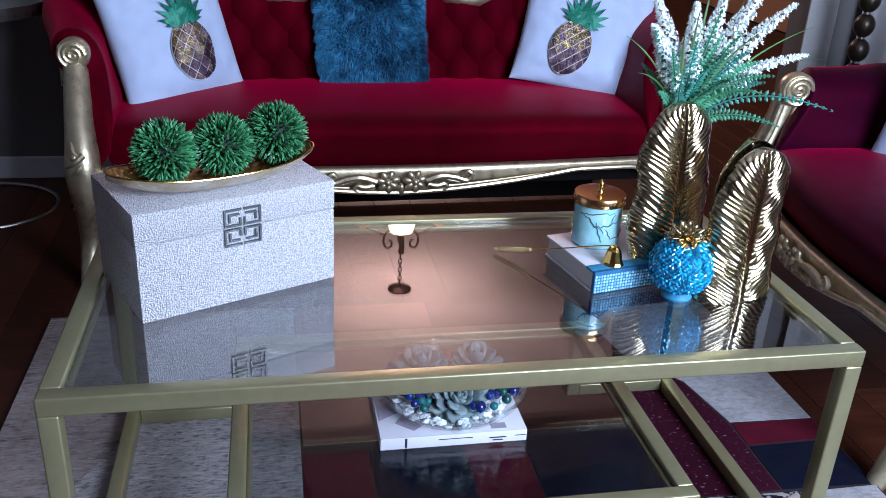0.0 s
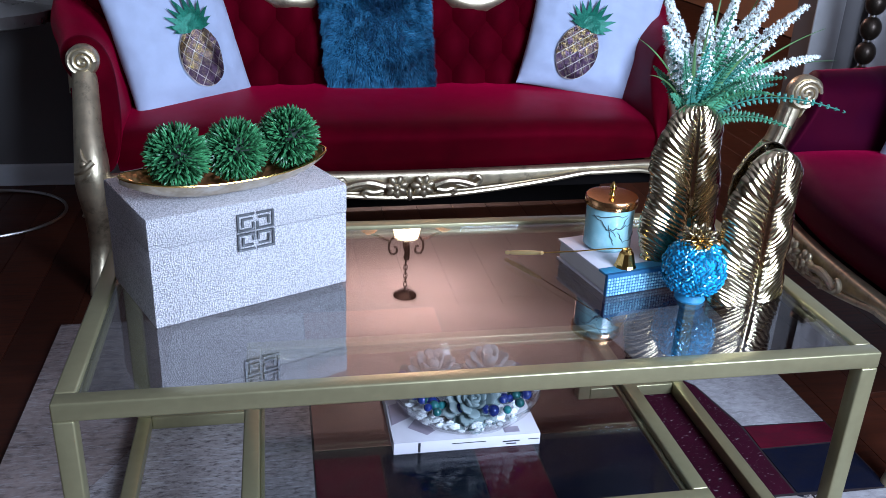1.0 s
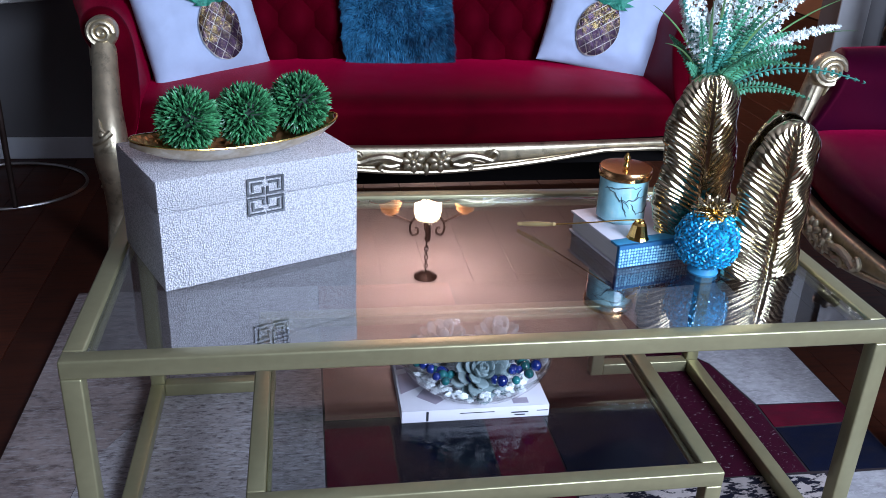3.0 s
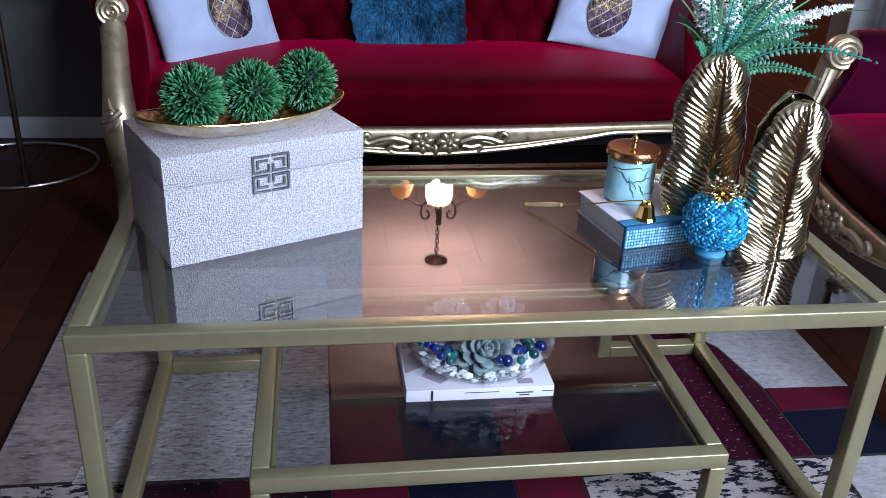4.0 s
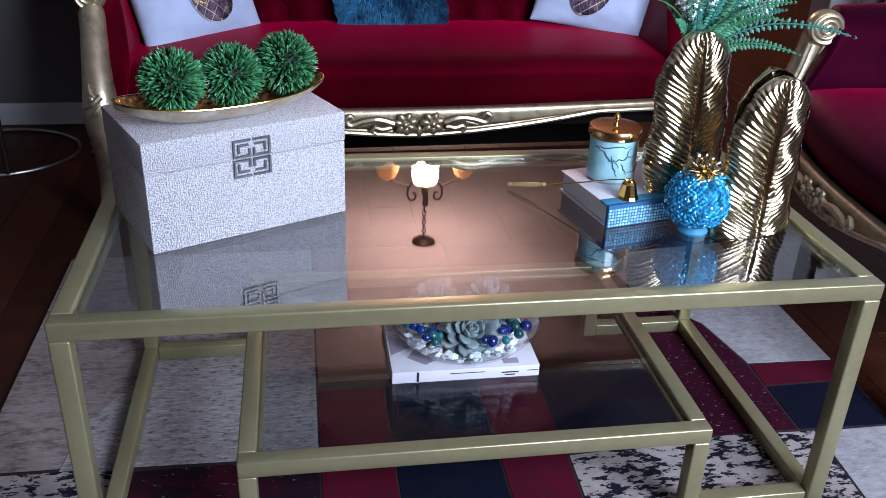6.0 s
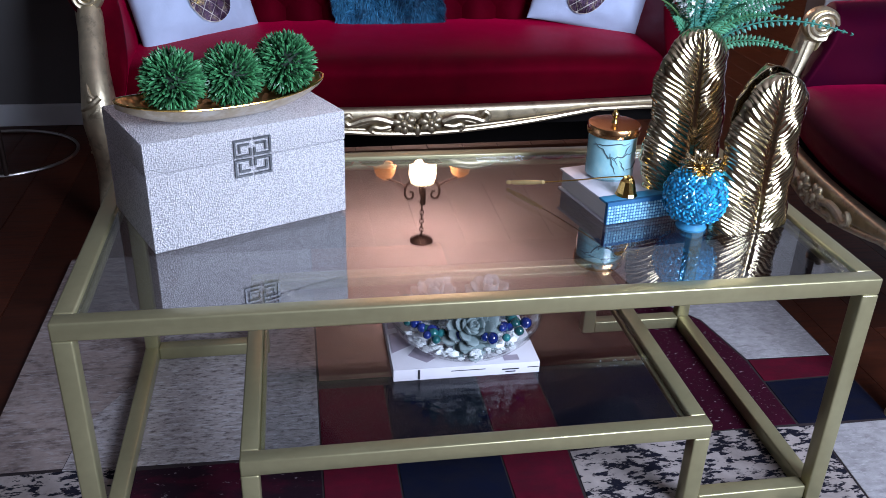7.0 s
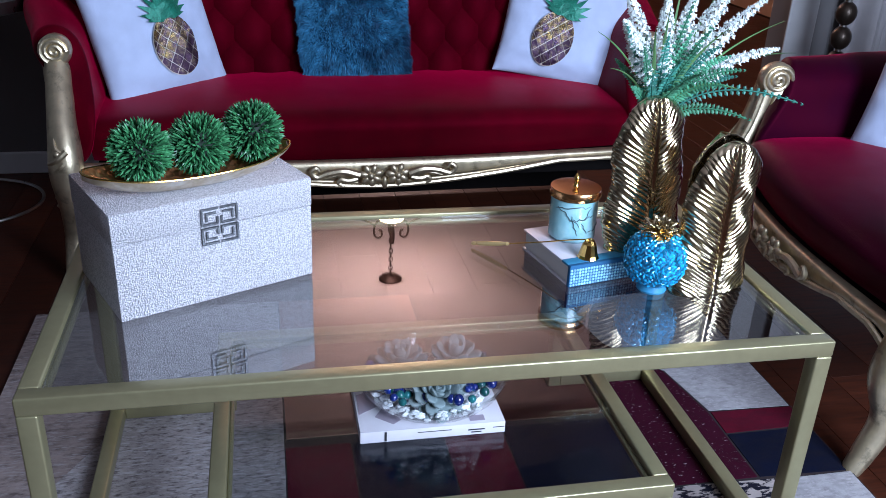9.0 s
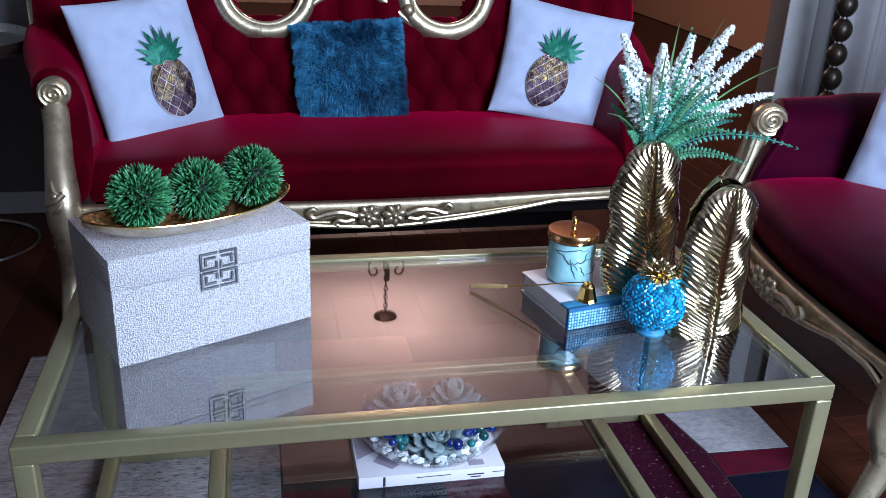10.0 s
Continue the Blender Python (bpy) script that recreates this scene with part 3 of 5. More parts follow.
    if not ovals:
        # side volutes of the arms
        for sx in (-1, 1):
            bm = B()
            c = Vector((sx * (hw - 0.02), sy[0] + 0.005, 0.598))
            lathe(bm, [(0, -0.02), (0.046, -0.02), (0.050, -0.012), (0.050, 0.012), (0.044, 0.02), (0.036, 0.018), (0, 0.018)], 32, Matrix.Translation(c) @ pose(0, 0, 0, 0, -90 * sx, 0))
            tube(bm, [(c.x - sx * 0.02, c.y + 0.040 * (1 - k / 34) * math.cos(k * 0.5), c.z + 0.040 * (1 - k / 34) * math.sin(k * 0.5)) for k in range(32)], 0.006, 8)
            part("volute", bm, GILT, s)
            for dy in (-0.022, 0.022):
                part("post_ridge", tube(B(), [(sx * (hw - 0.02), sy[1] + dy + 0.008, 0.55), (sx * (hw - 0.028), sy[2] + dy + 0.008, 0.46), (sx * (hw - 0.030), sy[3] + dy, 0.38)], 0.009, 8, 14), GILT, s)
    top = 0.93
    OV = [(-0.275, 0.828, 0.120, 0.108), (0.29, 0.828, 0.120, 0.108)] if ovals else []

    def back(x, z):
        y = depth - 0.01 + 0.11 * (z - 0.42) / 0.6
        # diamond pleats between the buttons
        p, q = x / 0.11 + (z - 0.47) / 0.196, x / 0.11 - (z - 0.47) / 0.196
        dome = abs(math.sin(math.pi * p) * math.sin(math.pi * q))
        return y + 0.024 - 0.050 * dome ** 0.5
    bm = B()
    nx, nz = 280, 84
    gr = [[bm.verts.new((bw * (2 * i / nx - 1), back(bw * (2 * i / nx - 1), 0.40 + (top - 0.40) * j / nz), 0.40 + (top - 0.40) * j / nz)) for j in range(nz + 1)] for i in range(nx + 1)]
    for i in range(nx):
        for j in range(nz):
            c = (gr[i][j].co + gr[i + 1][j + 1].co) / 2
            if any(((c.x - ox) / rx) ** 2 + ((c.z - oz) / rz) ** 2 < 1 for ox, oz, rx, rz in OV):
                continue
            bm.faces.new((gr[i][j], gr[i + 1][j], gr[i + 1][j + 1], gr[i][j + 1]))
    b = part("backrest", bm, cloth, s)
    so = b.modifiers.new("thick", "SOLIDIFY")
    so.thickness, so.offset = 0.05, -1
    for ox, oz, rx, rz in OV:
        bm = B()
        n = 64
        for r0, rad, dy in ((1.13, 0.028, -0.066), (0.93, 0.009, -0.080), (1.33, 0.008, -0.064)):
            tube(bm, [(ox + r0 * rx * math.cos(2 * math.pi * k / n), depth + 0.11 * (oz + r0 * rz * math.sin(2 * math.pi * k / n) - 0.42) / 0.6 + dy, oz + r0 * rz * math.sin(2 * math.pi * k / n)) for k in range(n)], rad, 10, closed=True)
        part("oval_frame", bm, GILT, s)
    if ovals:
        bm = B()
        for dx, r in ((0.0, 0.014), (0.018, 0.007)):
            tube(bm, [(-0.20, depth - 0.008, 0.735 + dx), (-0.13, depth - 0.006, 0.79 + dx), (-0.05, depth, 0.835 + dx), (0.02, depth, 0.84 + dx), (0.09, depth, 0.80 + dx), (0.16, depth - 0.008, 0.745 + dx), (0.20, depth - 0.008, 0.715 + dx)], r, 10, 40)
        ball(bm, (0.165, depth - 0.026, 0.775), 0.02, 14, 10)
        part("carved_garland", bm, GILT, s)
    # buttons sunk in the tufts
    knob = None
    for r in range(0, 4):
        for k in range(-9, 10):
            x, z = k * 0.11 + (0.055 if r % 2 else 0.0), 0.47 + r * 0.098
            if abs(x) > bw - 0.05 or any(((x - ox) / (rx * 1.4)) ** 2 + ((z - oz) / (rz * 1.4)) ** 2 < 1 for ox, oz, rx, rz in OV):
                continue
            if knob is None:
                ob = part("button", ball(B(), (0, 0, 0), 0.011, 12, 8, (1, 0.55, 1)), cloth, s)
                knob = ob.data
            else:
                ob = new("button", knob)
                ob.parent = s
            ob.location = (x, back(x, z) - 0.004, z)
    # added panel: blocks far-room light, its black stands for shade under the seat
    part("light_blocker", block(B(), (-hw + 0.02, depth + 0.02, 0.012), (hw - 0.02, depth + 0.035, 0.42), 0.003), UNDER_SEAT_BLACK, s, "near-black sheet for the dark under the seat")
    for sx in (-1, 1):
        bm = tube(B(), [(sx * (bw + 0.02), depth + 0.02, 0.42), (sx * (bw + 0.022), depth + 0.05, 0.60), (sx * (bw + 0.03), depth + 0.08, 0.80), (sx * (bw + 0.0), depth + 0.10, 0.91)], 0.030, 12, 20, 0.8)
        tube(bm, [(sx * (bw + 0.012), depth - 0.005, 0.60), (sx * (bw + 0.018), depth + 0.04, 0.80), (sx * bw, depth + 0.07, 0.90)], 0.006, 8, 16)
        ball(bm, (sx * (bw + 0.014), depth + 0.016, 0.70), 0.010, 10, 8)
        part("back_post", bm, GILT, s)
    part("crest_rail", tube(B(), [(-bw, depth + 0.10, 0.90), (-bw * 0.5, depth + 0.10, 0.955), (0, depth + 0.10, 0.93), (bw * 0.5, depth + 0.10, 0.955), (bw, depth + 0.10, 0.90)], 0.032, 12, 40, 0.8), GILT, s)
    return s


settee("sofa", 0.825, 0.50, pose(0.655, 1.285, 0, 0, 0, 1.5), "red velvet settee with champagne gilt carved frame and tufted back", "sofa", True)
settee("armchair", 0.50, 0.74, pose(1.582, 0.715, 0, 0, 0, -97.5) @ Matrix.Diagonal((1, 1, 0.945, 1)), "red velvet armchair with carved gilt frame, darkened for shade", "armchair", False, 0.2, (0.105, 0.092, 0.070, 0.045, 0.018), VELVET_SHADED)


# ---- cushions ----
def puff(x, y, th):
    return th * (max(0, 1 - x * x) ** 0.42) * (max(0, 1 - y * y) ** 0.42)


def pillow_bm(w, h, th, wob=0.0):
    bm = B()
    for side in (1, -1):
        def fn(u, v, side=side):
            x, y = math.sin((u - 0.5) * math.pi), math.sin((v - 0.5) * math.pi)
            pin = 1 - 0.055 * (1 - x * x) * abs(y) ** 3
            pin2 = 1 - 0.055 * (1 - y * y) * abs(x) ** 3
            n = wob * noise.noise(Vector((x * 2.3, y * 2.3, side * 3.0))) + 0.4 * wob * noise.noise(Vector((x * 6, y * 6, side)))
            return Vector((x * w / 2 * pin2, y * h / 2 * pin, side * (puff(x, y, th) + n * puff(x, y, 1))))
        surface(bm, fn, 40, 40)
    bmesh.ops.remove_doubles(bm, verts=bm.verts, dist=0.0005)
    return bm


def on_cover(p, w, h, th, up):
    x, y = 2 * p[0] / w, 2 * p[1] / h
    n = 0.02 * noise.noise(Vector((x * 2.3, y * 2.3, 3.0))) + 0.008 * noise.noise(Vector((x * 6, y * 6, 1)))
    return Vector((p[0], p[1], puff(x, y, th) + n * puff(x, y, 1) + up))


def pineapple_pillow(m, flip, label, w, h, cx, turn):
    th = 0.072
    t = thing("throw_pillow", m, label, "pillow", "printed pillows on the sofa")
    part("cover", pillow_bm(w, h, th, 0.02), PILLOW, t)
    cy, a, b, up = -0.068, 0.064, 0.087, 0.0085
    ct, sn = math.cos(radians(turn)), math.sin(radians(turn))

    def on_pillow(p, w, h, th, up):
        qx, qy = p[0] - cx, p[1] - cy
        return on_cover((cx + ct * qx - sn * qy, cy + sn * qx + ct * qy), w, h, th, up)

    # body in sequinned cells between lattice threads
    step = 0.026
    for i in range(-5, 6):
        for j in range(-5, 6):
            u0, v0 = i * step, j * step
            q = [(u0, v0), (u0 + step, v0), (u0 + step, v0 + step), (u0, v0 + step)]
            pts = [((uu - vv) * 0.62, (uu + vv) * 0.78) for uu, vv in q]
            mid = (sum(p[0] for p in pts) / 4, sum(p[1] for p in pts) / 4)
            if (mid[0] / a) ** 2 + (mid[1] / b) ** 2 > 1.12:
                continue
            bm = B()
            n = 4
            clip = []
            for r in range(n + 1):
                row = []
                for c in range(n + 1):
                    uu, vv = u0 + step * (0.04 + 0.92 * r / n), v0 + step * (0.04 + 0.92 * c / n)
                    px, py = (uu - vv) * 0.62, (uu + vv) * 0.78
                    k = math.hypot(px / a, py / b)
                    if k > 0.98:
                        px, py = px / k * 0.98, py / k * 0.98
                    row.append(bm.verts.new(on_pillow((cx + px, cy + py), w, h, th, up + 0.004)))
                clip.append(row)
            for r in range(n):
                for c in range(n):
                    bm.faces.new((clip[r][c], clip[r + 1][c], clip[r + 1][c + 1], clip[r][c + 1]))
            gold = (mid[1] - 0.5 * mid[0] * flip + 0.006 * math.sin(i * 5 + j * 3)) > -0.012
            part("sequin_cell", bm, SEQUIN if gold else SEQUIN_DARK, t, smooth=False)
    bm = B()
    n = 28
    ring = [[bm.verts.new(on_pillow((cx + a * r * math.cos(2 * math.pi * k / n), cy + b * r * math.sin(2 * math.pi * k / n)), w, h, th, up)) for k in range(n)] for r in (0.05, 0.25, 0.5, 0.75, 1.0)]
    for p, q in zip(ring, ring[1:]):
        for k in range(n):
            bm.faces.new((p[k], p[(k + 1) % n], q[(k + 1) % n], q[k]))
    part("pineapple_lattice", bm, LATTICE, t, "champagne lattice of the pineapple print")
    # leafy crown
    bm = B()
    for k, (ang, ln) in enumerate([(-68, 0.075), (-48, 0.09), (-30, 0.10), (-14, 0.115), (2, 0.125), (17, 0.115), (34, 0.105), (52, 0.095), (70, 0.075), (-80, 0.05), (80, 0.05)]):
        ang *= 0.78
        d = Vector((math.sin(radians(ang)), math.cos(radians(ang)) * 0.95))
        s2 = Vector((d.y, -d.x))
        base = Vector((cx + 0.25 * 0.05 * math.sin(radians(ang)), cy + b - 0.012))
        for q in range(5):
            f0, f1 = q / 5, (q + 1) / 5
            w0, w1 = 0.0095 * math.sin(math.pi * (0.25 + 0.75 * f0)), 0.0095 * math.sin(math.pi * (0.25 + 0.75 * f1))
            curl = s2 * (0.02 * math.sin(radians(ang)))
            a0, a1 = base + d * ln * 0.92 * f0 + curl * f0 * f0, base + d * ln * 0.92 * f1 + curl * f1 * f1
            vs = [bm.verts.new(on_pillow(p, w, h, th, up + 0.004 + 0.0003 * k)) for p in (a0 - s2 * w0, a0 + s2 * w0, a1 + s2 * w1, a1 - s2 * w1)]
            bm.faces.new(vs)
    part("pineapple_crown", bm, PINE_GREEN, t, "green glitter leaves of the pineapple print", smooth=False)
    return t


pineapple_pillow(pose(0.028, 1.635, 0.612, 70, 0, 33) @ pose(0, 0, 0, 0, 0, 5.5), 1, "pale blue linen pillow with gold sequin pineapple print", 0.375, 0.43, 0.020, 4)
pineapple_pillow(pose(1.305, 1.70, 0.615, 72, 0, 0) @ pose(0, 0, 0, 0, -4, -13), 1, "pale blue linen pillow with gold sequin pineapple print", 0.42, 0.385, -0.052, -11)
t = thing("throw_pillow", pose(2.10, 0.90, 0.53, 76, 0, -50) @ pose(0, 0, 0, 0, 0, -7), "plain pale blue linen pillow on the red armchair", "pillow")
part("cover", pillow_bm(0.42, 0.40, 0.065, 0.014), PILLOW, t)

t = thing("fur_pillow", pose(0.618, 1.705, 0.595, 76, 0, 0) @ pose(0, 0, 0, 0, 0, 3.5), "shaggy teal blue faux fur pillow on the sofa", "pillow")
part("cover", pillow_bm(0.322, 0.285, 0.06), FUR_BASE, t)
rng = random.Random(5)
verts, faces = [], []
for k in range(30000):
    x, y = math.sin(rng.uniform(-1, 1) * math.pi / 2), math.sin(rng.uniform(-1, 1) * math.pi / 2)
    base = Vector((x * 0.322 / 2, y * 0.285 / 2, puff(x, y, 0.06)))
    nrm = Vector((x * abs(x) * 0.9, y * abs(y) * 0.9, 0.55)).normalized()
    clump = noise.noise_vector(base * 34) * 1.0 + noise.noise_vector(base * 90) * 0.5
    d = (nrm + clump + Vector((0, -0.2, 0)) + Vector((rng.uniform(-1, 1), rng.uniform(-1, 1), 0)) * 0.25).normalized()
    ln = rng.uniform(0.011, 0.022)
    sd = d.cross(Vector((rng.uniform(-1, 1), rng.uniform(-1, 1), rng.uniform(-1, 1)))).normalized() * 0.0011
    mid = base + d * ln * 0.6
    tip = base + d * ln + Vector((0, -0.004, -0.002))
    i = len(verts)
    verts += [base - sd, base + sd, mid + sd * 0.8, mid - sd * 0.8, tip]
    faces += [(i, i + 1, i + 2, i + 3), (i + 3, i + 2, i + 4)]
me = bpy.data.meshes.new("fur")
me.from_pydata(verts, [], faces)
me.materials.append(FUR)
fur = new("fur", me)
fur.parent = t
tagged(fur, "long teal fur strands", kind="stuff")


# ---- storage box, dish and grass balls ----
BA = math.degrees(math.atan2(0.138, 0.297))
BW, BD, BH, LID = 0.328, 0.205, 0.177, 0.050
box = thing("storage_box", pose(0.112, 0.199, GZ, 0, 0, BA), "white shagreen lidded storage box with pewter clasp on the glass", "storage box")
part("body", block(B(), (0, 0, 0), (BW, BD, BH - LID - 0.0004), 0.0018), SHAGREEN, box)
part("lid", block(B(), (-0.001, -0.001, BH - LID + 0.0004), (BW + 0.001, BD + 0.001, BH), 0.003), SHAGREEN, box)
part("lid_joint", block(B(), (0.003, 0.003, BH - LID - 0.003), (BW - 0.003, BD - 0.003, BH - LID + 0.003)), SHAGREEN, box)
CXB, CZB = 0.166, BH - LID + 0.002
for qx in (0, 1):
    for qz in (0, 1):
        clasp = B()
        ox, oz = CXB + (qx - 0.5) * 0.0325, CZB + (qz - 0.5) * 0.0325
        sx, sz = (1 if qx else -1), (1 if qz else -1)
        h, w = 0.0142, 0.0031
        # square meander: outer bracket and inner hook
        for x0, z0, x1, z1 in ((-h, h - w, h, h), (h - w, -h, h, h - w), (-h, -h, h - w, -h + w), (-h, -h + w, -h + w, -0.1 * h), (-h + w, h - 3.4 * w, h - 2.4 * w, h - 2.4 * w), (h - 3.4 * w, -h + 2.2 * w, h - 2.4 * w, h - 3.4 * w)):
            X = sorted((ox + sx * x0, ox + sx * x1))
            Z = sorted((oz + sz * z0, oz + sz * z1))
            block(clasp, (X[0], -0.0048, Z[0]), (X[1], -0.0012, Z[1]))
        part("clasp", clasp, PEWTER, box, "pewter square meander clasp", smooth=False)

DC = Vector((0.225, 0.315, GZ + BH))
dish = thing("boat_dish", pose(DC.x, DC.y, DC.z, 0, 0, 24), "long boat-shaped gilt dish with hammered copper inside", "dish")
DL, DWD = 0.166, 0.054


def dish_fn(scale, zoff):
    def fn(u, v):
        s = 2 * u - 1
        wdt = DWD * (max(0.0, 1 - abs(s) ** 2.3)) ** 0.62 + 0.006
        c = 2 * v - 1
        rim = 0.035 + 0.014 * abs(s) ** 2.4
        bot = 0.002 + 0.036 * abs(s) ** 2.8
        z = bot + (rim - bot) * abs(c) ** 2.2
        return Vector((s * DL * scale, c * wdt * scale, z + zoff * (1 - abs(c) ** 4)))
    return fn


part("outer_shell", surface(B(), dish_fn(1.0, 0), 60, 18), DISH_OUT, dish)
part("inner_shell", surface(B(), dish_fn(0.985, 0.003), 60, 18), DISH_IN, dish, "hammered copper inside")
f = dish_fn(1.0, 0)
part("rim", tube(B(), [f(k / 50, 0) for k in range(51)] + [f(1 - k / 50, 1) for k in range(51)], 0.0016, 6, closed=True), BRIGHT_GOLD, dish)


def grass_ball(loc, r, seed):
    rng = random.Random(seed)
    t = thing("topiary_ball", pose(*loc, 0, 0, seed * 50), "round artificial green grass ball in the boat dish", "topiary ball", "grass balls in the dish")
    part("core", ball(B(), (0, 0, 0), r * 0.66, 18, 12), GREEN_SHADED, t)
    verts, faces = [], []
    for k in range(360):
        z = 1 - 2 * (k + 0.5) / 360
        d = Vector((math.sqrt(1 - z * z) * math.cos(k * 2.39996), math.sqrt(1 - z * z) * math.sin(k * 2.39996), z))
        a = d.cross(Vector((0.3, 0.5, 0.8))).normalized()
        a = (Matrix.Rotation(rng.uniform(0, 6.28), 3, d) @ a)
        b2 = d.cross(a)
        # a sprig of two or three stubby leaves from one root
        for q in range(rng.choice((2, 2, 3))):
            j = (d + (a if q == 0 else b2 if q == 1 else -a - b2) * rng.uniform(0.15, 0.6)).normalized()
            base = d * r * 0.60
            tip = base + j * r * rng.uniform(0.32, 0.47)
            e, f2 = j.cross(b2 + a * 0.3).normalized(), j.cross(a - b2 * 0.3).normalized()
            wd = r * 0.036
            mid = base.lerp(tip, 0.72) + d * 0.001
            i = len(verts)
            for c, w in ((base, 0.55 * wd), (mid, wd)):
                verts += [c + e * w, c + f2 * w, c - e * w, c - f2 * w]
            verts.append(tip)
            for p in range(4):
                n = (p + 1) % 4
                faces += [(i + p, i + n, i + 4 + n, i + 4 + p), (i + 4 + p, i + 4 + n, i + 8)]
    me = bpy.data.meshes.new("grass_fringe")
    me.from_pydata(verts, [], faces)
    me.materials.append(GREEN)
    ob = new("grass_fringe", me)
    ob.parent = t
    tagged(ob, kind="stuff")


for k, (x, y, z) in enumerate(((0.153, 0.288, 0.689), (0.237, 0.328, 0.686), (0.319, 0.366, 0.694))):
    grass_ball((x, y, z), 0.0515, k + 1)


# ---- right-hand table group ----
def crystal_rows(bm, x0, x1, z0, z1, y, step, r):
    nx, nz = int((x1 - x0) / step), int((z1 - z0) / step)
    for i in range(nx):
        for j in range(nz):
            c = Vector((x0 + (i + 0.5) * step, y, z0 + (j + 0.5) * step))
            a = [bm.verts.new(c + Vector((r * math.cos(k * math.pi / 3), 0, r * math.sin(k * math.pi / 3)))) for k in range(6)]
            b = [bm.verts.new(c + Vector((0.55 * r * math.cos(k * math.pi / 3), -0.6 * r, 0.55 * r * math.sin(k * math.pi / 3)))) for k in range(6)]
            for k in range(6):
                bm.faces.new((a[k], a[(k + 1) % 6], b[(k + 1) % 6], b[k]))
            bm.faces.new(b)


BKA = 12.5
book = thing("book", pose(0.839, 0.235, GZ, 0, 0, BKA), "thick white book with turquoise rhinestone spine lying flat", "book")
BKW, BKD, BKH = 0.225, 0.168, 0.040
part("page_block", block(B(), (0.004, 0.006, 0.004), (BKW - 0.004, BKD - 0.004, BKH - 0.004), 0.001), PAGES, book, smooth=False)
part("front_cover", block(B(), (0, 0.028, BKH - 0.004), (BKW, BKD, BKH), 0.0012), WHITE_COVER, book)
part("back_cover", block(B(), (0, 0.0, 0), (BKW, BKD, 0.004), 0.0012), WHITE_COVER, book)
bm = block(B(), (-0.001, -0.002, 0.0005), (BKW + 0.001, 0.006, BKH + 0.001), 0.001)
part("spine_fold", block(B(), (-0.001, 0.006, BKH - 0.0035), (BKW + 0.001, 0.028, BKH + 0.001), 0.001), TURQ, book)
part("spine", bm, SPINE_CLOTH, book, "turquoise cloth spine")
bm = B()
crystal_rows(bm, 0.0, BKW, 0.001, BKH, -0.002, 0.0056, 0.0027)
ob = part("rhinestone_band", bm, RHINE, book, "rows of turquoise rhinestones", smooth=False)
tagged(ob, kind="stuff")
BZ = GZ + BKH

jar = thing("candle_jar", pose(0.882, 0.362, BZ + 0.0005), "turquoise marbled candle jar with shiny rose gold lid", "candle jar")
JR = 0.043
part("cup", lathe(B(), [(0, 0), (JR - 0.005, 0), (JR, 0.005), (JR, 0.078), (JR - 0.002, 0.080), (0, 0.080)], 48), JAR, jar)
rngj = random.Random(4)
for a0, z0, da, dz, n in ((-150, 0.070, 55, -0.035, 9), (-118, 0.045, 60, 0.008, 8), (-115, 0.052, 20, -0.035, 6), (-90, 0.042, 18, -0.022, 5), (-160, 0.066, 90, 0.004, 9), (-70, 0.020, 60, 0.014, 7), (-82, 0.05, 16, 0.02, 4)):
    pts = []
    for k in range(n + 1):
        a = radians(a0 + da * k / n + rngj.uniform(-3, 3))
        pts.append(((JR + 0.0003) * math.cos(a), (JR + 0.0003) * math.sin(a), min(0.076, max(0.004, z0 + dz * k / n + rngj.uniform(-0.003, 0.003)))))
    part("marble_vein", tube(B(), pts, lambda t: 0.0011 - 0.0006 * abs(2 * t - 1), 5), VEIN, jar)
lid = part("lid", lathe(B(), [(0, 0.080), (JR + 0.003, 0.080), (JR + 0.0035, 0.082), (JR + 0.0035, 0.094), (JR + 0.002, 0.096), (JR - 0.002, 0.0965), (0, 0.0965)], 48), COPPER_LID, jar)
part("knob", lathe(B(), [(0.006, 0.0965), (0.0045, 0.100), (0.0035, 0.106), (0.006, 0.108), (0.0065, 0.112), (0.004, 0.116), (0.002, 0.120), (0, 0.121)], 20), BRIGHT_GOLD, lid)

# candle snuffer: bell on the book, rod over its edge, handle down to the glass
bell_at = Vector((0.882, 0.268, BZ))
tip = Vector((0.708, 0.420, GZ + 0.006))
snuf = thing("candle_snuffer", pose(*bell_at), "gold candle snuffer with bell cap and ivory handle", "candle snuffer")
part("bell", lathe(B(), [(0.0, 0.033), (0.004, 0.034), (0.008, 0.033), (0.009, 0.030), (0.012, 0.026), (0.0145, 0.016), (0.017, 0.006), (0.0195, 0.001), (0.019, 0.0), (0.0155, 0.004), (0, 0.02)], 11), BRIGHT_GOLD, snuf, smooth=False)
d = tip - bell_at
joint = d * 0.66 + Vector((0, 0, 0.008))
part("rod", tube(B(), [(0, 0, 0.034), d * 0.15 + Vector((0, 0, 0.029)), d * 0.4 + Vector((0, 0, 0.018)), joint], 0.0013, 8, 16), BRIGHT_GOLD, snuf)
hm = Matrix.Translation(joint) @ (d * 0.34 - Vector((0, 0, 0.008))).to_track_quat("Z", "Y").to_matrix().to_4x4()
ln = (d * 0.34).length
part("handle", lathe(B(), [(0.002, 0), (0.0040, 0.004), (0.0026, 0.008), (0.0040, 0.016), (0.0046, ln * 0.5), (0.0042, ln * 0.82), (0.0026, ln * 0.86), (0.0042, ln * 0.92), (0.0028, ln * 0.98), (0, ln)], 20, hm), HANDLE, snuf)


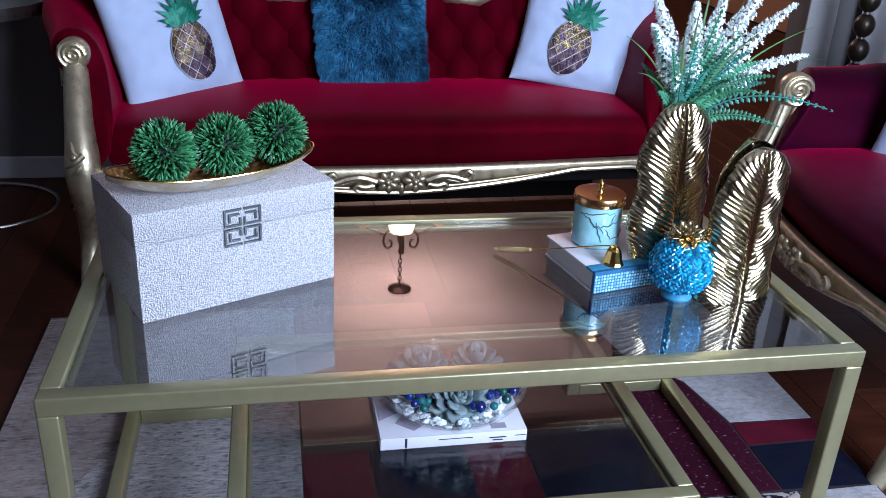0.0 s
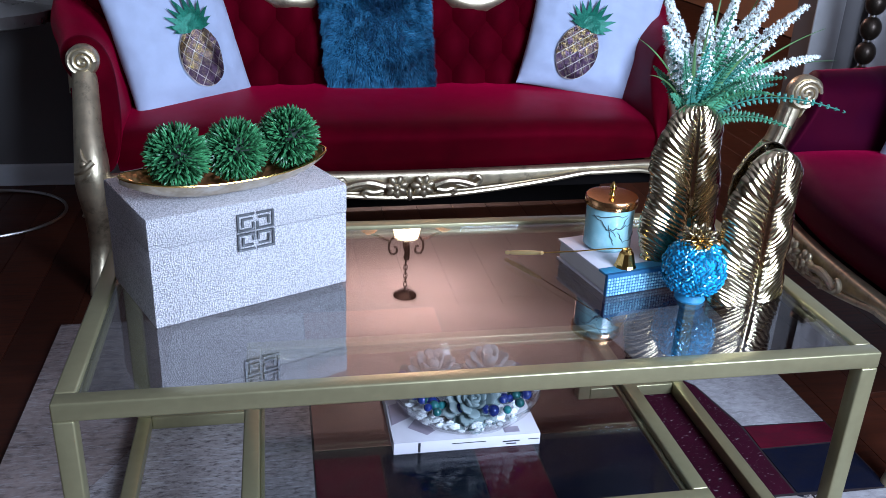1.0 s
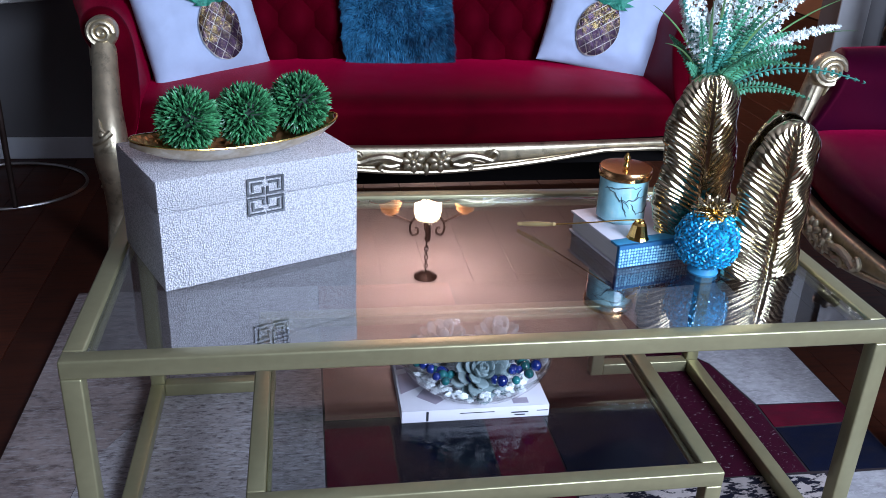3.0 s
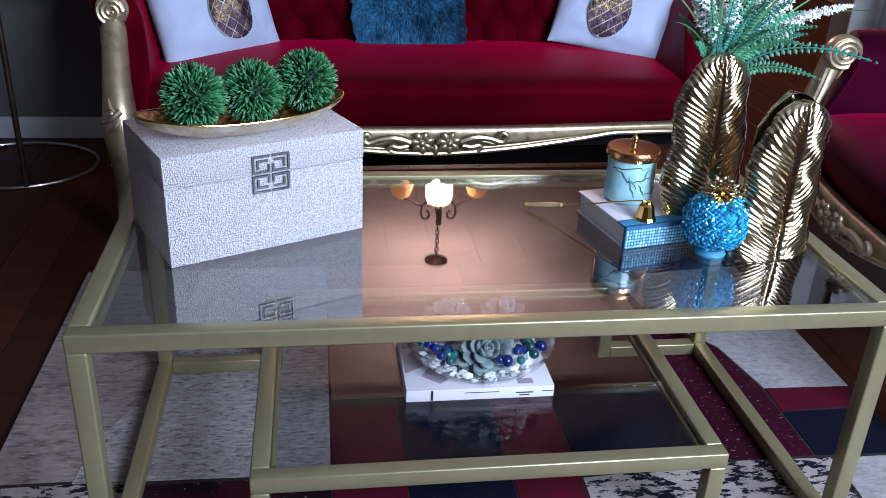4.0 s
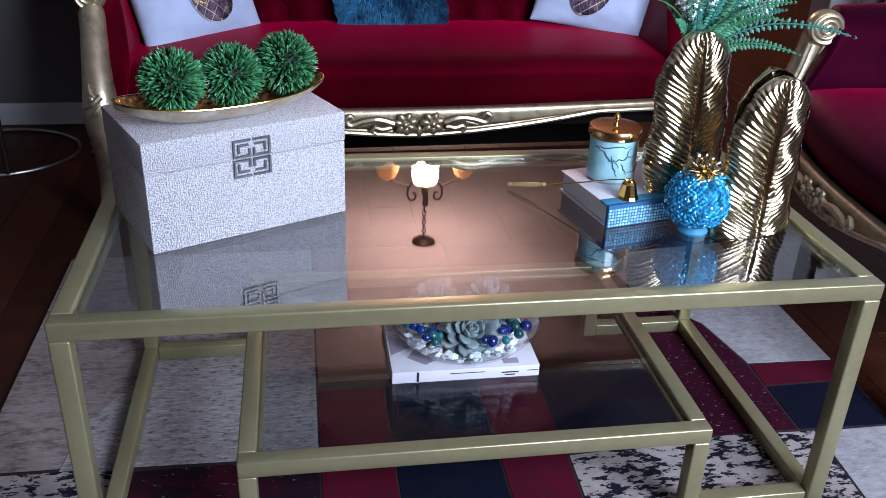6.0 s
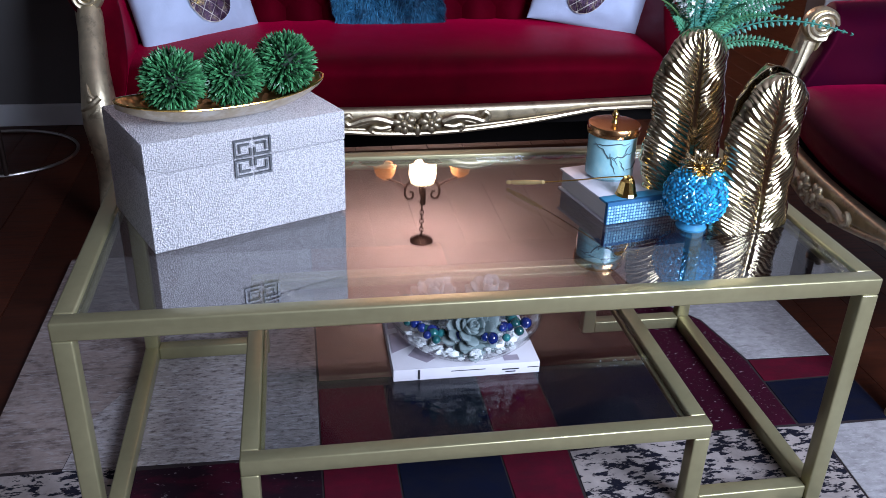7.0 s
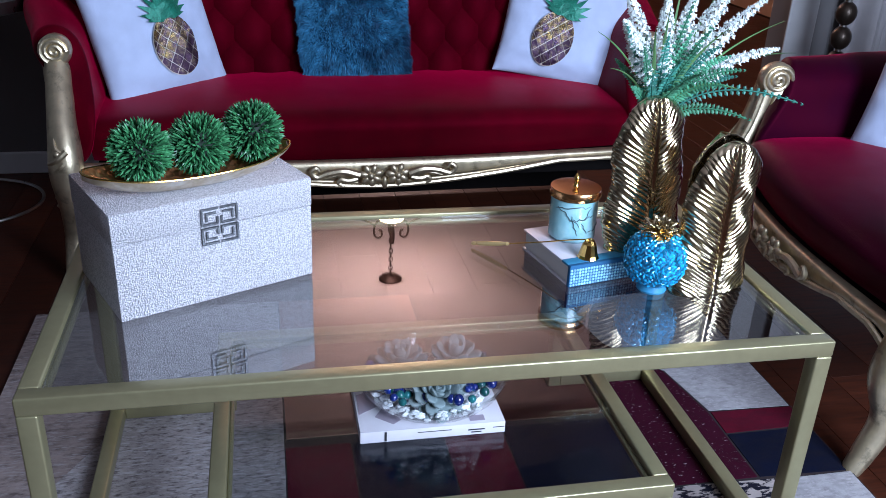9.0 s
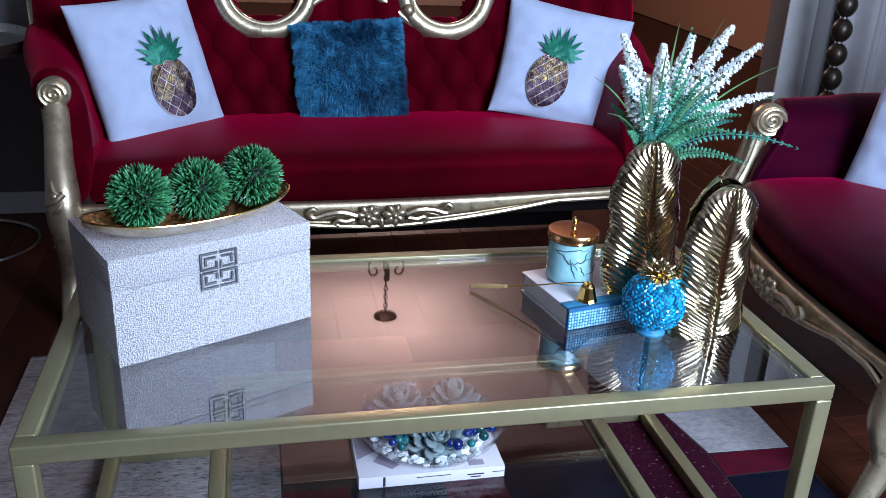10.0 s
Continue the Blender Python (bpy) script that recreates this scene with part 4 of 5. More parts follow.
def leaf_vase(m, label, slant=0.0):
    v0 = thing("leaf_vase", m, label, "vase", "gold leaf vases")
    H = 0.268

    def half(v, hh):
        w = 0.080 * (1 - 0.25 * v)
        w *= min(1.0, 0.93 + 0.5 * v)
        if v > 0.70:
            w *= math.sqrt(max(0.0, 1 - ((v - 0.70) / 0.30) ** 2.3))
        return w

    def leaf(side, hh):
        def fn(u, v):
            s = math.sin((u - 0.5) * math.pi)
            w = half(v, hh) * (1.0 if side > 0 else 0.86)
            dep = (0.038 if side > 0 else 0.030) * (1 - 0.35 * v) * (1 if v < 0.75 else 1 - 0.35 * ((v - 0.75) / 0.25) ** 2)
            q = max(0.0, 1 - s * s) ** 0.5
            # slanting leaf ribs and a raised midrib
            ph = (v * 27 - abs(s) * 5.0 + 0.30 * math.sin(v * 31 + s * 3)) * 2 * math.pi
            rib = (0.0026 + 0.0008 * math.sin(v * 23 + s * 7)) * (0.5 + 0.5 * math.sin(ph)) ** 0.8 * min(1, max(0, abs(s) - 0.07) * 9) * (1 - 0.4 * abs(s) ** 6)
            mid = 0.0040 * math.exp(-(s * w / 0.0026) ** 2) - 0.004 * math.exp(-(s / 0.22) ** 2)
            wav = (0.0045 * math.sin(v * 15 + side + 40 * slant) + 0.0012 * math.sin(v * 61 + s)) * abs(s) ** 3
            lean = 0.012 * v * v
            back = side < 0
            return Vector((s * (w + rib * abs(s)) + wav + slant * v * v * (1 if not back else 0.7), -side * (dep * q + (rib + mid) * q) + (0.004 * v ** 3 if back else -lean), v * hh))
        return fn
    for side, hh, nm in ((1, H * (0.985 if slant else 1.02), "front_leaf"), (-1, H * (1.01 if slant else 0.90), "back_leaf")):
        ob = part(nm, surface(B(), leaf(side, hh), 100, 200), VASE, v0)
        so = ob.modifiers.new("thick", "SOLIDIFY")
        so.thickness, so.offset = 0.0022, 0
    bm = B()
    fs = [leaf(1, H)(k / 24, 0) for k in range(25)] + [leaf(-1, H)(1 - k / 24, 0) for k in range(1, 24)]
    bm.faces.new([bm.verts.new(p + Vector((0, 0, 0.001))) for p in fs])
    ob = part("base", bm, VASE, v0)
    so = ob.modifiers.new("thick", "SOLIDIFY")
    so.thickness = 0.003
    for side in (1, -1):
        f = leaf(side, H * ((0.985 if slant else 1.02) if side == 1 else (1.01 if slant else 0.90)))
        n = 60
        pts = [f(0.012, 0.45 + 0.55 * k / n) for k in range(n)] + [f(0.988, 1 - 0.55 * k / n) for k in range(n)]
        part("rim", tube(B(), pts, 0.0018, 6), VASE, v0)
    return v0


leaf_vase(pose(0.994, 0.316, BZ + 0.0008, -2, -2, 11), "polished gold leaf-shaped ceramic vase holding flowers, on the book")
leaf_vase(pose(1.079, 0.216, GZ + 0.0008, -1, -1, 11), "polished gold leaf-shaped ceramic vase standing on the glass", 0.013)

# turquoise bead pineapple with gold crown
OC = Vector((0.982, 0.214, GZ))
orb = thing("pineapple_ornament", pose(*OC), "turquoise glass chip ball ornament with gold leaf crown", "ornament")
R = 0.055
rng = random.Random(8)
part("core", ball(B(), (0, 0, R + 0.004), R * 0.90, 24, 16), TURQ, orb)
bm = B()
for k in range(760):
    z = 1 - 2 * (k + 0.5) / 900
    a = k * 2.399963
    d = Vector((math.sqrt(1 - z * z) * math.cos(a), math.sqrt(1 - z * z) * math.sin(a), z))
    if d.z > 0.9:
        continue
    s1 = d.cross(Vector((rng.uniform(-1, 1), rng.uniform(-1, 1), rng.uniform(-1, 1)))).normalized()
    s2 = d.cross(s1)
    tilt = (d + s1 * rng.uniform(-0.5, 0.5) + s2 * rng.uniform(-0.5, 0.5)).normalized()
    c = d * R * rng.uniform(0.93, 1.0) + Vector((0, 0, R + 0.004))
    r1, r2 = rng.uniform(0.0024, 0.0036), rng.uniform(0.0030, 0.0065)
    vs = [bm.verts.new(c + s1 * r1), bm.verts.new(c + s2 * r2), bm.verts.new(c - s1 * r1), bm.verts.new(c - s2 * r2)]
    t1, t0 = bm.verts.new(c + tilt * 0.0019), bm.verts.new(c - d * 0.003)
    for q in range(4):
        bm.faces.new((vs[q], vs[(q + 1) % 4], t1))
        bm.faces.new((vs[(q + 1) % 4], vs[q], t0))
tagged(part("glass_chip_crust", bm, ORB, orb, "faceted turquoise glass chips", smooth=False), kind="stuff")
part("foot", lathe(B(), [(0, 0), (0.024, 0), (0.026, 0.004), (0.020, 0.012), (0, 0.014)], 28), TURQ, orb)
part("collar", lathe(B(), [(0, 0.098), (0.028, 0.098), (0.030, 0.103), (0.022, 0.110), (0, 0.112)], 28), BRIGHT_GOLD, orb)
for ringn, (cnt, ang, ln) in enumerate(((9, 68, 0.036), (7, 42, 0.036), (4, 15, 0.034))):
    for k in range(cnt):
        bm = B()

        def leafy(u, v, ln=ln):
            w = 0.009 * math.sin(math.pi * min(0.98, 0.25 + 0.72 * v))
            s = 2 * u - 1
            return Vector((s * w, 0.004 * s * s - 0.008 * v * v, v * ln))
        surface(bm, leafy, 4, 6)
        ob = part("crown_leaf", bm, VASE, orb, m=pose(0, 0, 0.104) @ pose(0, 0, 0, 0, 0, k * 360 / cnt + 20 * ringn) @ pose(0, 0, 0, ang))
        ob.modifiers.new("thick", "SOLIDIFY").thickness = 0.0012

# ---- flowers in the vase ----
FV = Vector((1.002, 0.335, BZ + 0.195))
bouquet = thing("flower_arrangement", pose(*FV), "artificial ferns, grass and white flower spikes in the vase", "flower arrangement")


def curve_to(dx, dy, dz, droop, n=16):
    out = []
    for k in range(n + 1):
        t = k / n
        out.append(Vector((dx * t ** 1.35, dy * t ** (2.2 if dy < 0 else 1.35), dz * (t + droop * (t - t * t)))))
    return out


def frond(dx, dy, dz, droop, wid, material, seed):
    rng = random.Random(seed)
    P = curve_to(dx, dy, dz, droop, 56)
    bm = tube(B(), P[::3], 0.0014, 5)
    for k in range(9, 56, 2):
        d = (P[min(k + 1, 56)] - P[k - 1]).normalized()
        s = d.cross(Vector((0.1, -1, 0.25))).normalized()
        up = s.cross(d)
        t = k / 56
        ln = wid * math.sin(math.pi * min(1, 0.18 + 0.78 * t)) * rng.uniform(0.85, 1.1)
        for sg in (-1, 1):
            q = (s * sg + d * 0.45 + up * rng.uniform(-0.2, 0.35)).normalized()
            n2 = q.cross(d).normalized()
            w = 0.0034
            c = P[k]
            e = q.cross(n2).normalized() * w
            vs = [bm.verts.new(p) for p in (c, c + q * ln * 0.5 + e, c + q * ln, c + q * ln * 0.5 - e)]
            top = bm.verts.new(c + q * ln * 0.5 + n2 * 0.0012 * sg)
            for r in range(4):
                bm.faces.new((vs[r], vs[(r + 1) % 4], top))
    part("fern_frond", bm, material, bouquet, smooth=False)


def spike(dx, dy, dz, droop, start, rad, seed):
    rng = random.Random(seed)
    P = curve_to(dx, dy, dz, droop, 40)
    st = part("flower_stem", tube(B(), P[::2], 0.0016, 6), STEM, bouquet)
    bm = B()
    for k in range(330):
        t = start + (1 - start) * (k / 330)
        i = min(39, int(t * 40))
        c = P[i].lerp(P[i + 1], t * 40 - i)
        f = (t - start) / (1 - start)
        rr = rad * (1 - 0.85 * f ** 1.2) * min(1, 0.5 + 3 * f) * rng.uniform(0.55, 1.0) + 0.001
        a = k * 2.39996
        u = Vector((math.cos(a), math.sin(a), rng.uniform(0.2, 0.9))).normalized()
        o = c + u * rr
        s = rng.uniform(0.0034, 0.0058) * (1 - 0.4 * f)
        e1 = u.cross(Vector((0.2, 0.4, 1))).normalized()
        e2 = u.cross(e1)
        # little cup-shaped bell of four petals
        tipv, root = bm.verts.new(o + u * s * 0.3), bm.verts.new(o - u * s * 0.9)
        ring = [bm.verts.new(o + (e1 * math.cos(q * math.pi / 4) + e2 * math.sin(q * math.pi / 4)) * s * (1.15 if q % 2 else 0.6) + u * s * (0.55 if q % 2 else 0.1)) for q in range(8)]
        for q in range(8):
            bm.faces.new((ring[q], ring[(q + 1) % 8], tipv))
            bm.faces.new((ring[(q + 1) % 8], ring[q], root))
    tagged(part("flower_head", bm, FLORET, bouquet, "clustered white florets", smooth=False), kind="stuff")


def blade(dx, dy, dz, droop, w, seed):
    P = curve_to(dx, dy, dz, droop, 22)
    bm = B()
    prev = None
    for k, p in enumerate(P):
        d = (P[min(k + 1, 22)] - P[max(k - 1, 0)]).normalized()
        s = d.cross(Vector((0.3 * math.sin(seed), -1, 0.2))).normalized() * (w * (1 - (k / 22) ** 2.2) + 0.0004)
        u = s.cross(d).normalized() * 0.0012
        cur = [bm.verts.new(p - s), bm.verts.new(p + u), bm.verts.new(p + s), bm.verts.new(p - u)]
        if prev:
            for q in range(4):
                bm.faces.new((prev[q], prev[(q + 1) % 4], cur[(q + 1) % 4], cur[q]))
        prev = cur
    part("grass_blade", bm, BLADE, bouquet, smooth=False)


for k, a in enumerate(((-0.085, -0.02, 0.20, 0.1), (-0.062, -0.05, 0.17, 0.2), (-0.075, 0.03, 0.13, 0.3), (-0.02, -0.05, 0.19, 0.1), (0.02, -0.04, 0.24, 0.0), (0.05, -0.06, 0.20, 0.2), (0.075, -0.05, 0.17, 0.4), (0.10, -0.04, 0.15, 0.6),
                       (0.12, -0.06, 0.13, 0.9), (0.205, -0.115, 0.085, 2.0), (0.135, -0.08, 0.050, 2.3), (0.04, -0.05, 0.17, 0.2), (-0.04, 0.04, 0.22, 0.1), (0.06, 0.04, 0.26, 0.0), (0.11, 0.03, 0.21, 0.2), (0.0, -0.07, 0.15, 0.3), (0.035, -0.08, 0.13, 0.5), (0.08, -0.085, 0.11, 0.9), (-0.05, -0.075, 0.13, 0.3), (-0.03, 0.0, 0.16, 0.2), (0.015, -0.06, 0.11, 0.5), (0.055, -0.02, 0.15, 0.3), (0.09, 0.0, 0.13, 0.5), (-0.07, -0.04, 0.10, 0.5), (0.13, -0.02, 0.11, 0.9), (0.03, -0.03, 0.19, 0.1))):
    frond(*a, 0.0150 if k not in (9, 10) else 0.0125, FERN if k % 3 else FERN_BLUE, k)
for k, a in enumerate(((-0.068, 0.03, 0.245, 0.05), (-0.082, -0.01, 0.200, 0.1), (-0.012, -0.01, 0.235, 0.1), (0.052, 0.02, 0.245, 0.05), (0.112, 0.0, 0.265, 0.1), (0.168, 0.0, 0.235, 0.2), (0.194, -0.02, 0.155, 0.6))):
    spike(*a, 0.42, 0.028, 30 + k)
for k, a in enumerate(((-0.13, -0.02, 0.185, 0.5), (-0.11, -0.04, 0.13, 0.8), (0.02, 0.01, 0.27, 0.1), (0.105, 0.02, 0.275, 0.1), (0.21, 0.0, 0.20, 0.5), (0.23, -0.02, 0.15, 1.0), (-0.05, -0.06, 0.20, 0.2), (0.07, -0.07, 0.20, 0.2), (0.11, -0.07, 0.10, 1.4), (-0.02, -0.04, 0.23, 0.1))):
    blade(*a, 0.0045 if k > 5 or k == 2 else 0.0018, k)

# ---- lower shelf ----
LB = thing("book", pose(0.476, 0.192, LZ), "large white and lilac printed coffee-table book on the shelf", "book")
LW, LD, LH = 0.257, 0.205, 0.023
part("page_block", block(B(), (0.004, 0.003, 0.003), (LW - 0.004, LD - 0.004, LH - 0.003)), PAGES, LB, smooth=False)
part("front_cover", block(B(), (0, 0, LH - 0.003), (LW, LD, LH), 0.001), WHITE_COVER, LB)
part("back_cover", block(B(), (0, 0, 0), (LW, LD, 0.003), 0.001), WHITE_COVER, LB)
part("spine", block(B(), (0, -0.0025, 0.0), (LW, 0.001, LH), 0.001), WHITE_COVER, LB)
for pts in (((0.004, 0.05), (0.045, 0.075), (0.03, 0.12), (0.004, 0.11)), ((0.05, 0.07), (0.10, 0.045), (0.06, 0.015), (0.03, 0.04)), ((0.004, 0.13), (0.03, 0.135), (0.02, 0.19), (0.004, 0.19))):
    bm = B()
    hi = [bm.verts.new((x, y, LH + 0.0006)) for x, y in pts]
    bm.faces.new(hi)
    part("printed_shape", bm, LILAC, LB, smooth=False).modifiers.new("thick", "SOLIDIFY").thickness = 0.0004
bm = block(B(), (0.042, -0.0032, 0.002), (0.046, -0.0024, LH - 0.002))
part("printed_line", bm, INK, LB, smooth=False)
for x, z, w, h in ((0.190, 0.010, 0.030, 0.0022), (0.196, 0.005, 0.018, 0.002), (0.100, 0.014, 0.06, 0.0012), (0.235, 0.012, 0.02, 0.0012)):
    part("print_bar", block(B(), (x, -0.0032, z), (x + w, -0.0024, z + h)), INK, LB, smooth=False)
part("printed_shape", block(B(), (0.195, 0.006, LH), (0.222, 0.022, LH + 0.0006)), LILAC, LB, smooth=False)

BC = Vector((0.614, 0.282, LZ + LH + 0.001))
bowl = thing("glass_bowl", pose(*BC), "clear glass bowl of pebbles, beads and a succulent", "bowl")
BR = 0.137
prof = [(0.0, 0.0), (0.060, 0.0), (0.088, 0.006), (0.113, 0.020), (0.129, 0.038), (BR, 0.057), (BR - 0.003, 0.0575), (0.126, 0.040), (0.110, 0.0225), (0.086, 0.0095), (0.058, 0.004), (0, 0.004)]
g = part("glass_wall", lathe(B(), prof, 64), BOWLGLASS, bowl)
g.visible_shadow = False
part("rim", tube(B(), [((BR - 0.001) * math.cos(2 * math.pi * k / 64), (BR - 0.001) * math.sin(2 * math.pi * k / 64), 0.057) for k in range(64)], 0.0022, 8, closed=True), BOWLGLASS, bowl).visible_shadow = False
rng = random.Random(21)
bm = B()
for k in range(420):
    a, q = rng.uniform(0, 2 * math.pi), rng.uniform(0, 1) ** 0.5
    z = 0.012 + rng.uniform(0.0, 0.028)
    r = (0.082 + 0.036 * min(1, z / 0.036)) * q
    g2 = bmesh.ops.create_icosphere(bm, subdivisions=1, radius=rng.uniform(0.005, 0.0095))["verts"]
    st3 = Vector((rng.uniform(0.7, 1.3), rng.uniform(0.6, 1.1), rng.uniform(0.5, 0.8)))
    for v in g2:
        v.co = v.co * st3 * rng.uniform(0.75, 1.15)
    bmesh.ops.translate(bm, vec=(r * math.cos(a), r * math.sin(a), z), verts=g2)
tagged(part("pebble_bed", bm, PEBBLE, bowl, "white pebbles", smooth=False), kind="stuff")
bead = None
for k in range(46):
    # beads gather on either side of the succulent
    a = rng.choice((-0.5, -0.2, 0.1, -0.75, 3.5, 3.8, 2.6, -1.55)) + rng.uniform(-0.35, 0.35)
    r = rng.uniform(0.078, 0.114)
    z = 0.044 + 0.008 * (r / 0.1) ** 2 + rng.uniform(0, 0.005)
    if bead is None or k in (1,):
        bm = ball(B(), (0, 0, 0), 0.0095, 16, 10)
        ob = part("glass_bead", bm, BEAD_BLUE if k == 0 else BEAD_TEAL, bowl)
        bead = bead or [ob]
        bead = bead + [ob] if k else bead
    else:
        ob = new("glass_bead", bead[0 if k % 5 < 3 else 1].data)
        ob.parent = bowl
    ob.matrix_basis = pose(r * math.cos(a), r * math.sin(a), z) @ Matrix.Scale(rng.uniform(0.7, 1.15), 4)


def succ(ln, w):
    """A fleshy spoon-shaped leaf, cupped and curling up at its rounded tip."""
    def fn(u, v):
        a = 2 * math.pi * v
        ww = w * (0.45 + 0.55 * math.sin(math.pi * min(1.0, 0.05 + 0.62 * u))) * math.sqrt(max(0.0, 1 - max(0.0, (u - 0.60) / 0.40) ** 2.4))
        x = ww * math.cos(a)
        return Vector((x, 0.48 * ww * math.sin(a) + 0.20 * x * x / w + 0.26 * ln * u * u, u * ln))
    return surface(B(), fn, 12, 12, close_v=True)


shared = None
for cx, cy, cz, lean, turn, size, rings in ((0.000, -0.052, 0.044, 46, 0, 1.15, ((9, 92, 0.050), (9, 74, 0.048), (8, 56, 0.043), (7, 38, 0.037), (5, 22, 0.031), (3, 8, 0.024))),
                                            (-0.052, 0.028, 0.052, 6, 130, 1.0, ((10, 80, 0.052), (9, 58, 0.047), (7, 36, 0.038), (4, 14, 0.028))),
                                            (0.050, 0.030, 0.052, 6, 240, 1.0, ((10, 80, 0.052), (9, 58, 0.047), (7, 36, 0.038), (4, 14, 0.028)))):
    for ringn, (cnt, tilt, ln) in enumerate(rings):
        for k in range(cnt):
            if shared is None:
                ob = part("succulent_leaf", succ(0.06, 0.0150), SUCCULENT, bowl)
                shared = ob.data
            else:
                ob = new("succulent_leaf", shared)
                ob.parent = bowl
            ob.matrix_basis = pose(cx, cy, cz) @ pose(0, 0, 0, lean, 0, 0) @ pose(0, 0, 0.004 * ringn, 0, 0, turn + (k + rng.uniform(-0.2, 0.2)) * 360 / cnt + 17 * ringn) @ pose(0, 0, 0, tilt + rng.uniform(-7, 7), 0, rng.uniform(-8, 8)) @ Matrix.Scale(ln / 0.06 * size, 4)

# ---- round side table with a ring base ----
st = thing("side_table", pose(-0.635, 1.855, 0), "slim silver side table with round tray and open ring base", "side table")
part("ring_base", tube(B(), [(0.245 * math.cos(2 * math.pi * k / 64), 0.215 * math.sin(2 * math.pi * k / 64), 0.006) for k in range(64)], 0.0055, 8, closed=True), SILVER, st)
part("stem", tube(B(), [(0.078, -0.202, 0.008), (0.078, -0.202, 0.62)], 0.009, 12), IRON, st)
part("brace", tube(B(), [(0.078, -0.202, 0.58), (0.04, -0.1, 0.622), (0.0, 0.0, 0.632)], 0.008, 8, 10), IRON, st)
part("tray", lathe(B(), [(0, 0.630), (0.30, 0.630), (0.308, 0.634), (0.310, 0.668), (0.305, 0.668), (0.300, 0.640), (0, 0.640)], 64), SILVER, st)

# ---- beaded floor lamp behind the armchair ----
fl = thing("floor_lamp", pose(2.415, 1.86, 0), "dark bronze floor lamp with stacked ball column", "floor lamp")
part("base", lathe(B(), [(0, 0), (0.14, 0), (0.145, 0.012), (0.10, 0.03), (0.03, 0.045), (0.012, 0.06), (0, 0.06)], 40), BRONZE, fl)
bb = None
z = 0.10
while z < 1.36:
    if bb is None:
        bm = B()
        ball(bm, (0, 0, 0), 0.037, 24, 14, (1, 1, 1.16))
        for v in bm.verts:
            a = math.atan2(v.co.y, v.co.x)
            k = 1 + 0.025 * math.cos(10 * a) * (1 - abs(v.co.z) / 0.046)
            v.co.x, v.co.y = v.co.x * k, v.co.y * k
        ob = part("ball", bm, BRONZE, fl)
        bb = ob.data
    else:
        ob = new("ball", bb)
        ob.parent = fl
    ob.matrix_basis = pose(0, 0, z)
    z += 0.088
part("rod", tube(B(), [(0, 0, 0.05), (0, 0, 1.42)], 0.012, 10), SILVER, fl)
part("finial", lathe(B(), [(0, 1.40), (0.030, 1.40), (0.052, 1.415), (0.055, 1.43), (0.020, 1.44), (0.012, 1.46), (0, 1.465)], 28), BRONZE, fl)

# curtain on the wall behind the lamp
cu = thing("curtain", pose(0, 0, 0), "grey floor-length curtain hanging in soft folds", "curtain")


def drape(u, v):
    x = 2.56 + 1.3 * u
    return Vector((x, YW - 0.07 + 0.035 * math.sin(u * 46) + 0.012 * math.sin(u * 113 + 1), 0.02 + 2.38 * v))


ob = part("panel", surface(B(), drape, 160, 4), CURTAIN, cu)
ob.modifiers.new("thick", "SOLIDIFY").thickness = 0.004
part("curtain_rod", tube(B(), [(2.5, YW - 0.07, 2.42), (3.95, YW - 0.07, 2.42)], 0.014, 10), BRONZE, cu)

# ---- chandelier in the dining room ----
ch = thing("chandelier", pose(*CH), "wrought iron chandelier with frosted glass shades, lit", "chandelier")
part("canopy", lathe(B(), [(0, 0), (0.085, 0), (0.085, -0.012), (0.06, -0.03), (0.012, -0.04), (0, -0.04)], 36), IRON, ch)
bm = B()
for k in range(7):
    tt = 2 * math.pi
    zc = -0.06 - 0.034 * k
    tube(bm, [((0.013 * math.cos(tt * q / 14) if k % 2 else 0), (0 if k % 2 else 0.013 * math.cos(tt * q / 14)), zc + 0.024 * math.sin(tt * q / 14)) for q in range(14)], 0.004, 6, closed=True)
part("chain", bm, IRON, ch)
part("stem", lathe(B(), [(0.006, -0.28), (0.02, -0.31), (0.01, -0.34), (0.016, -0.38), (0.01, -0.42), (0.02, -0.46), (0, -0.47)], 16), IRON, ch)
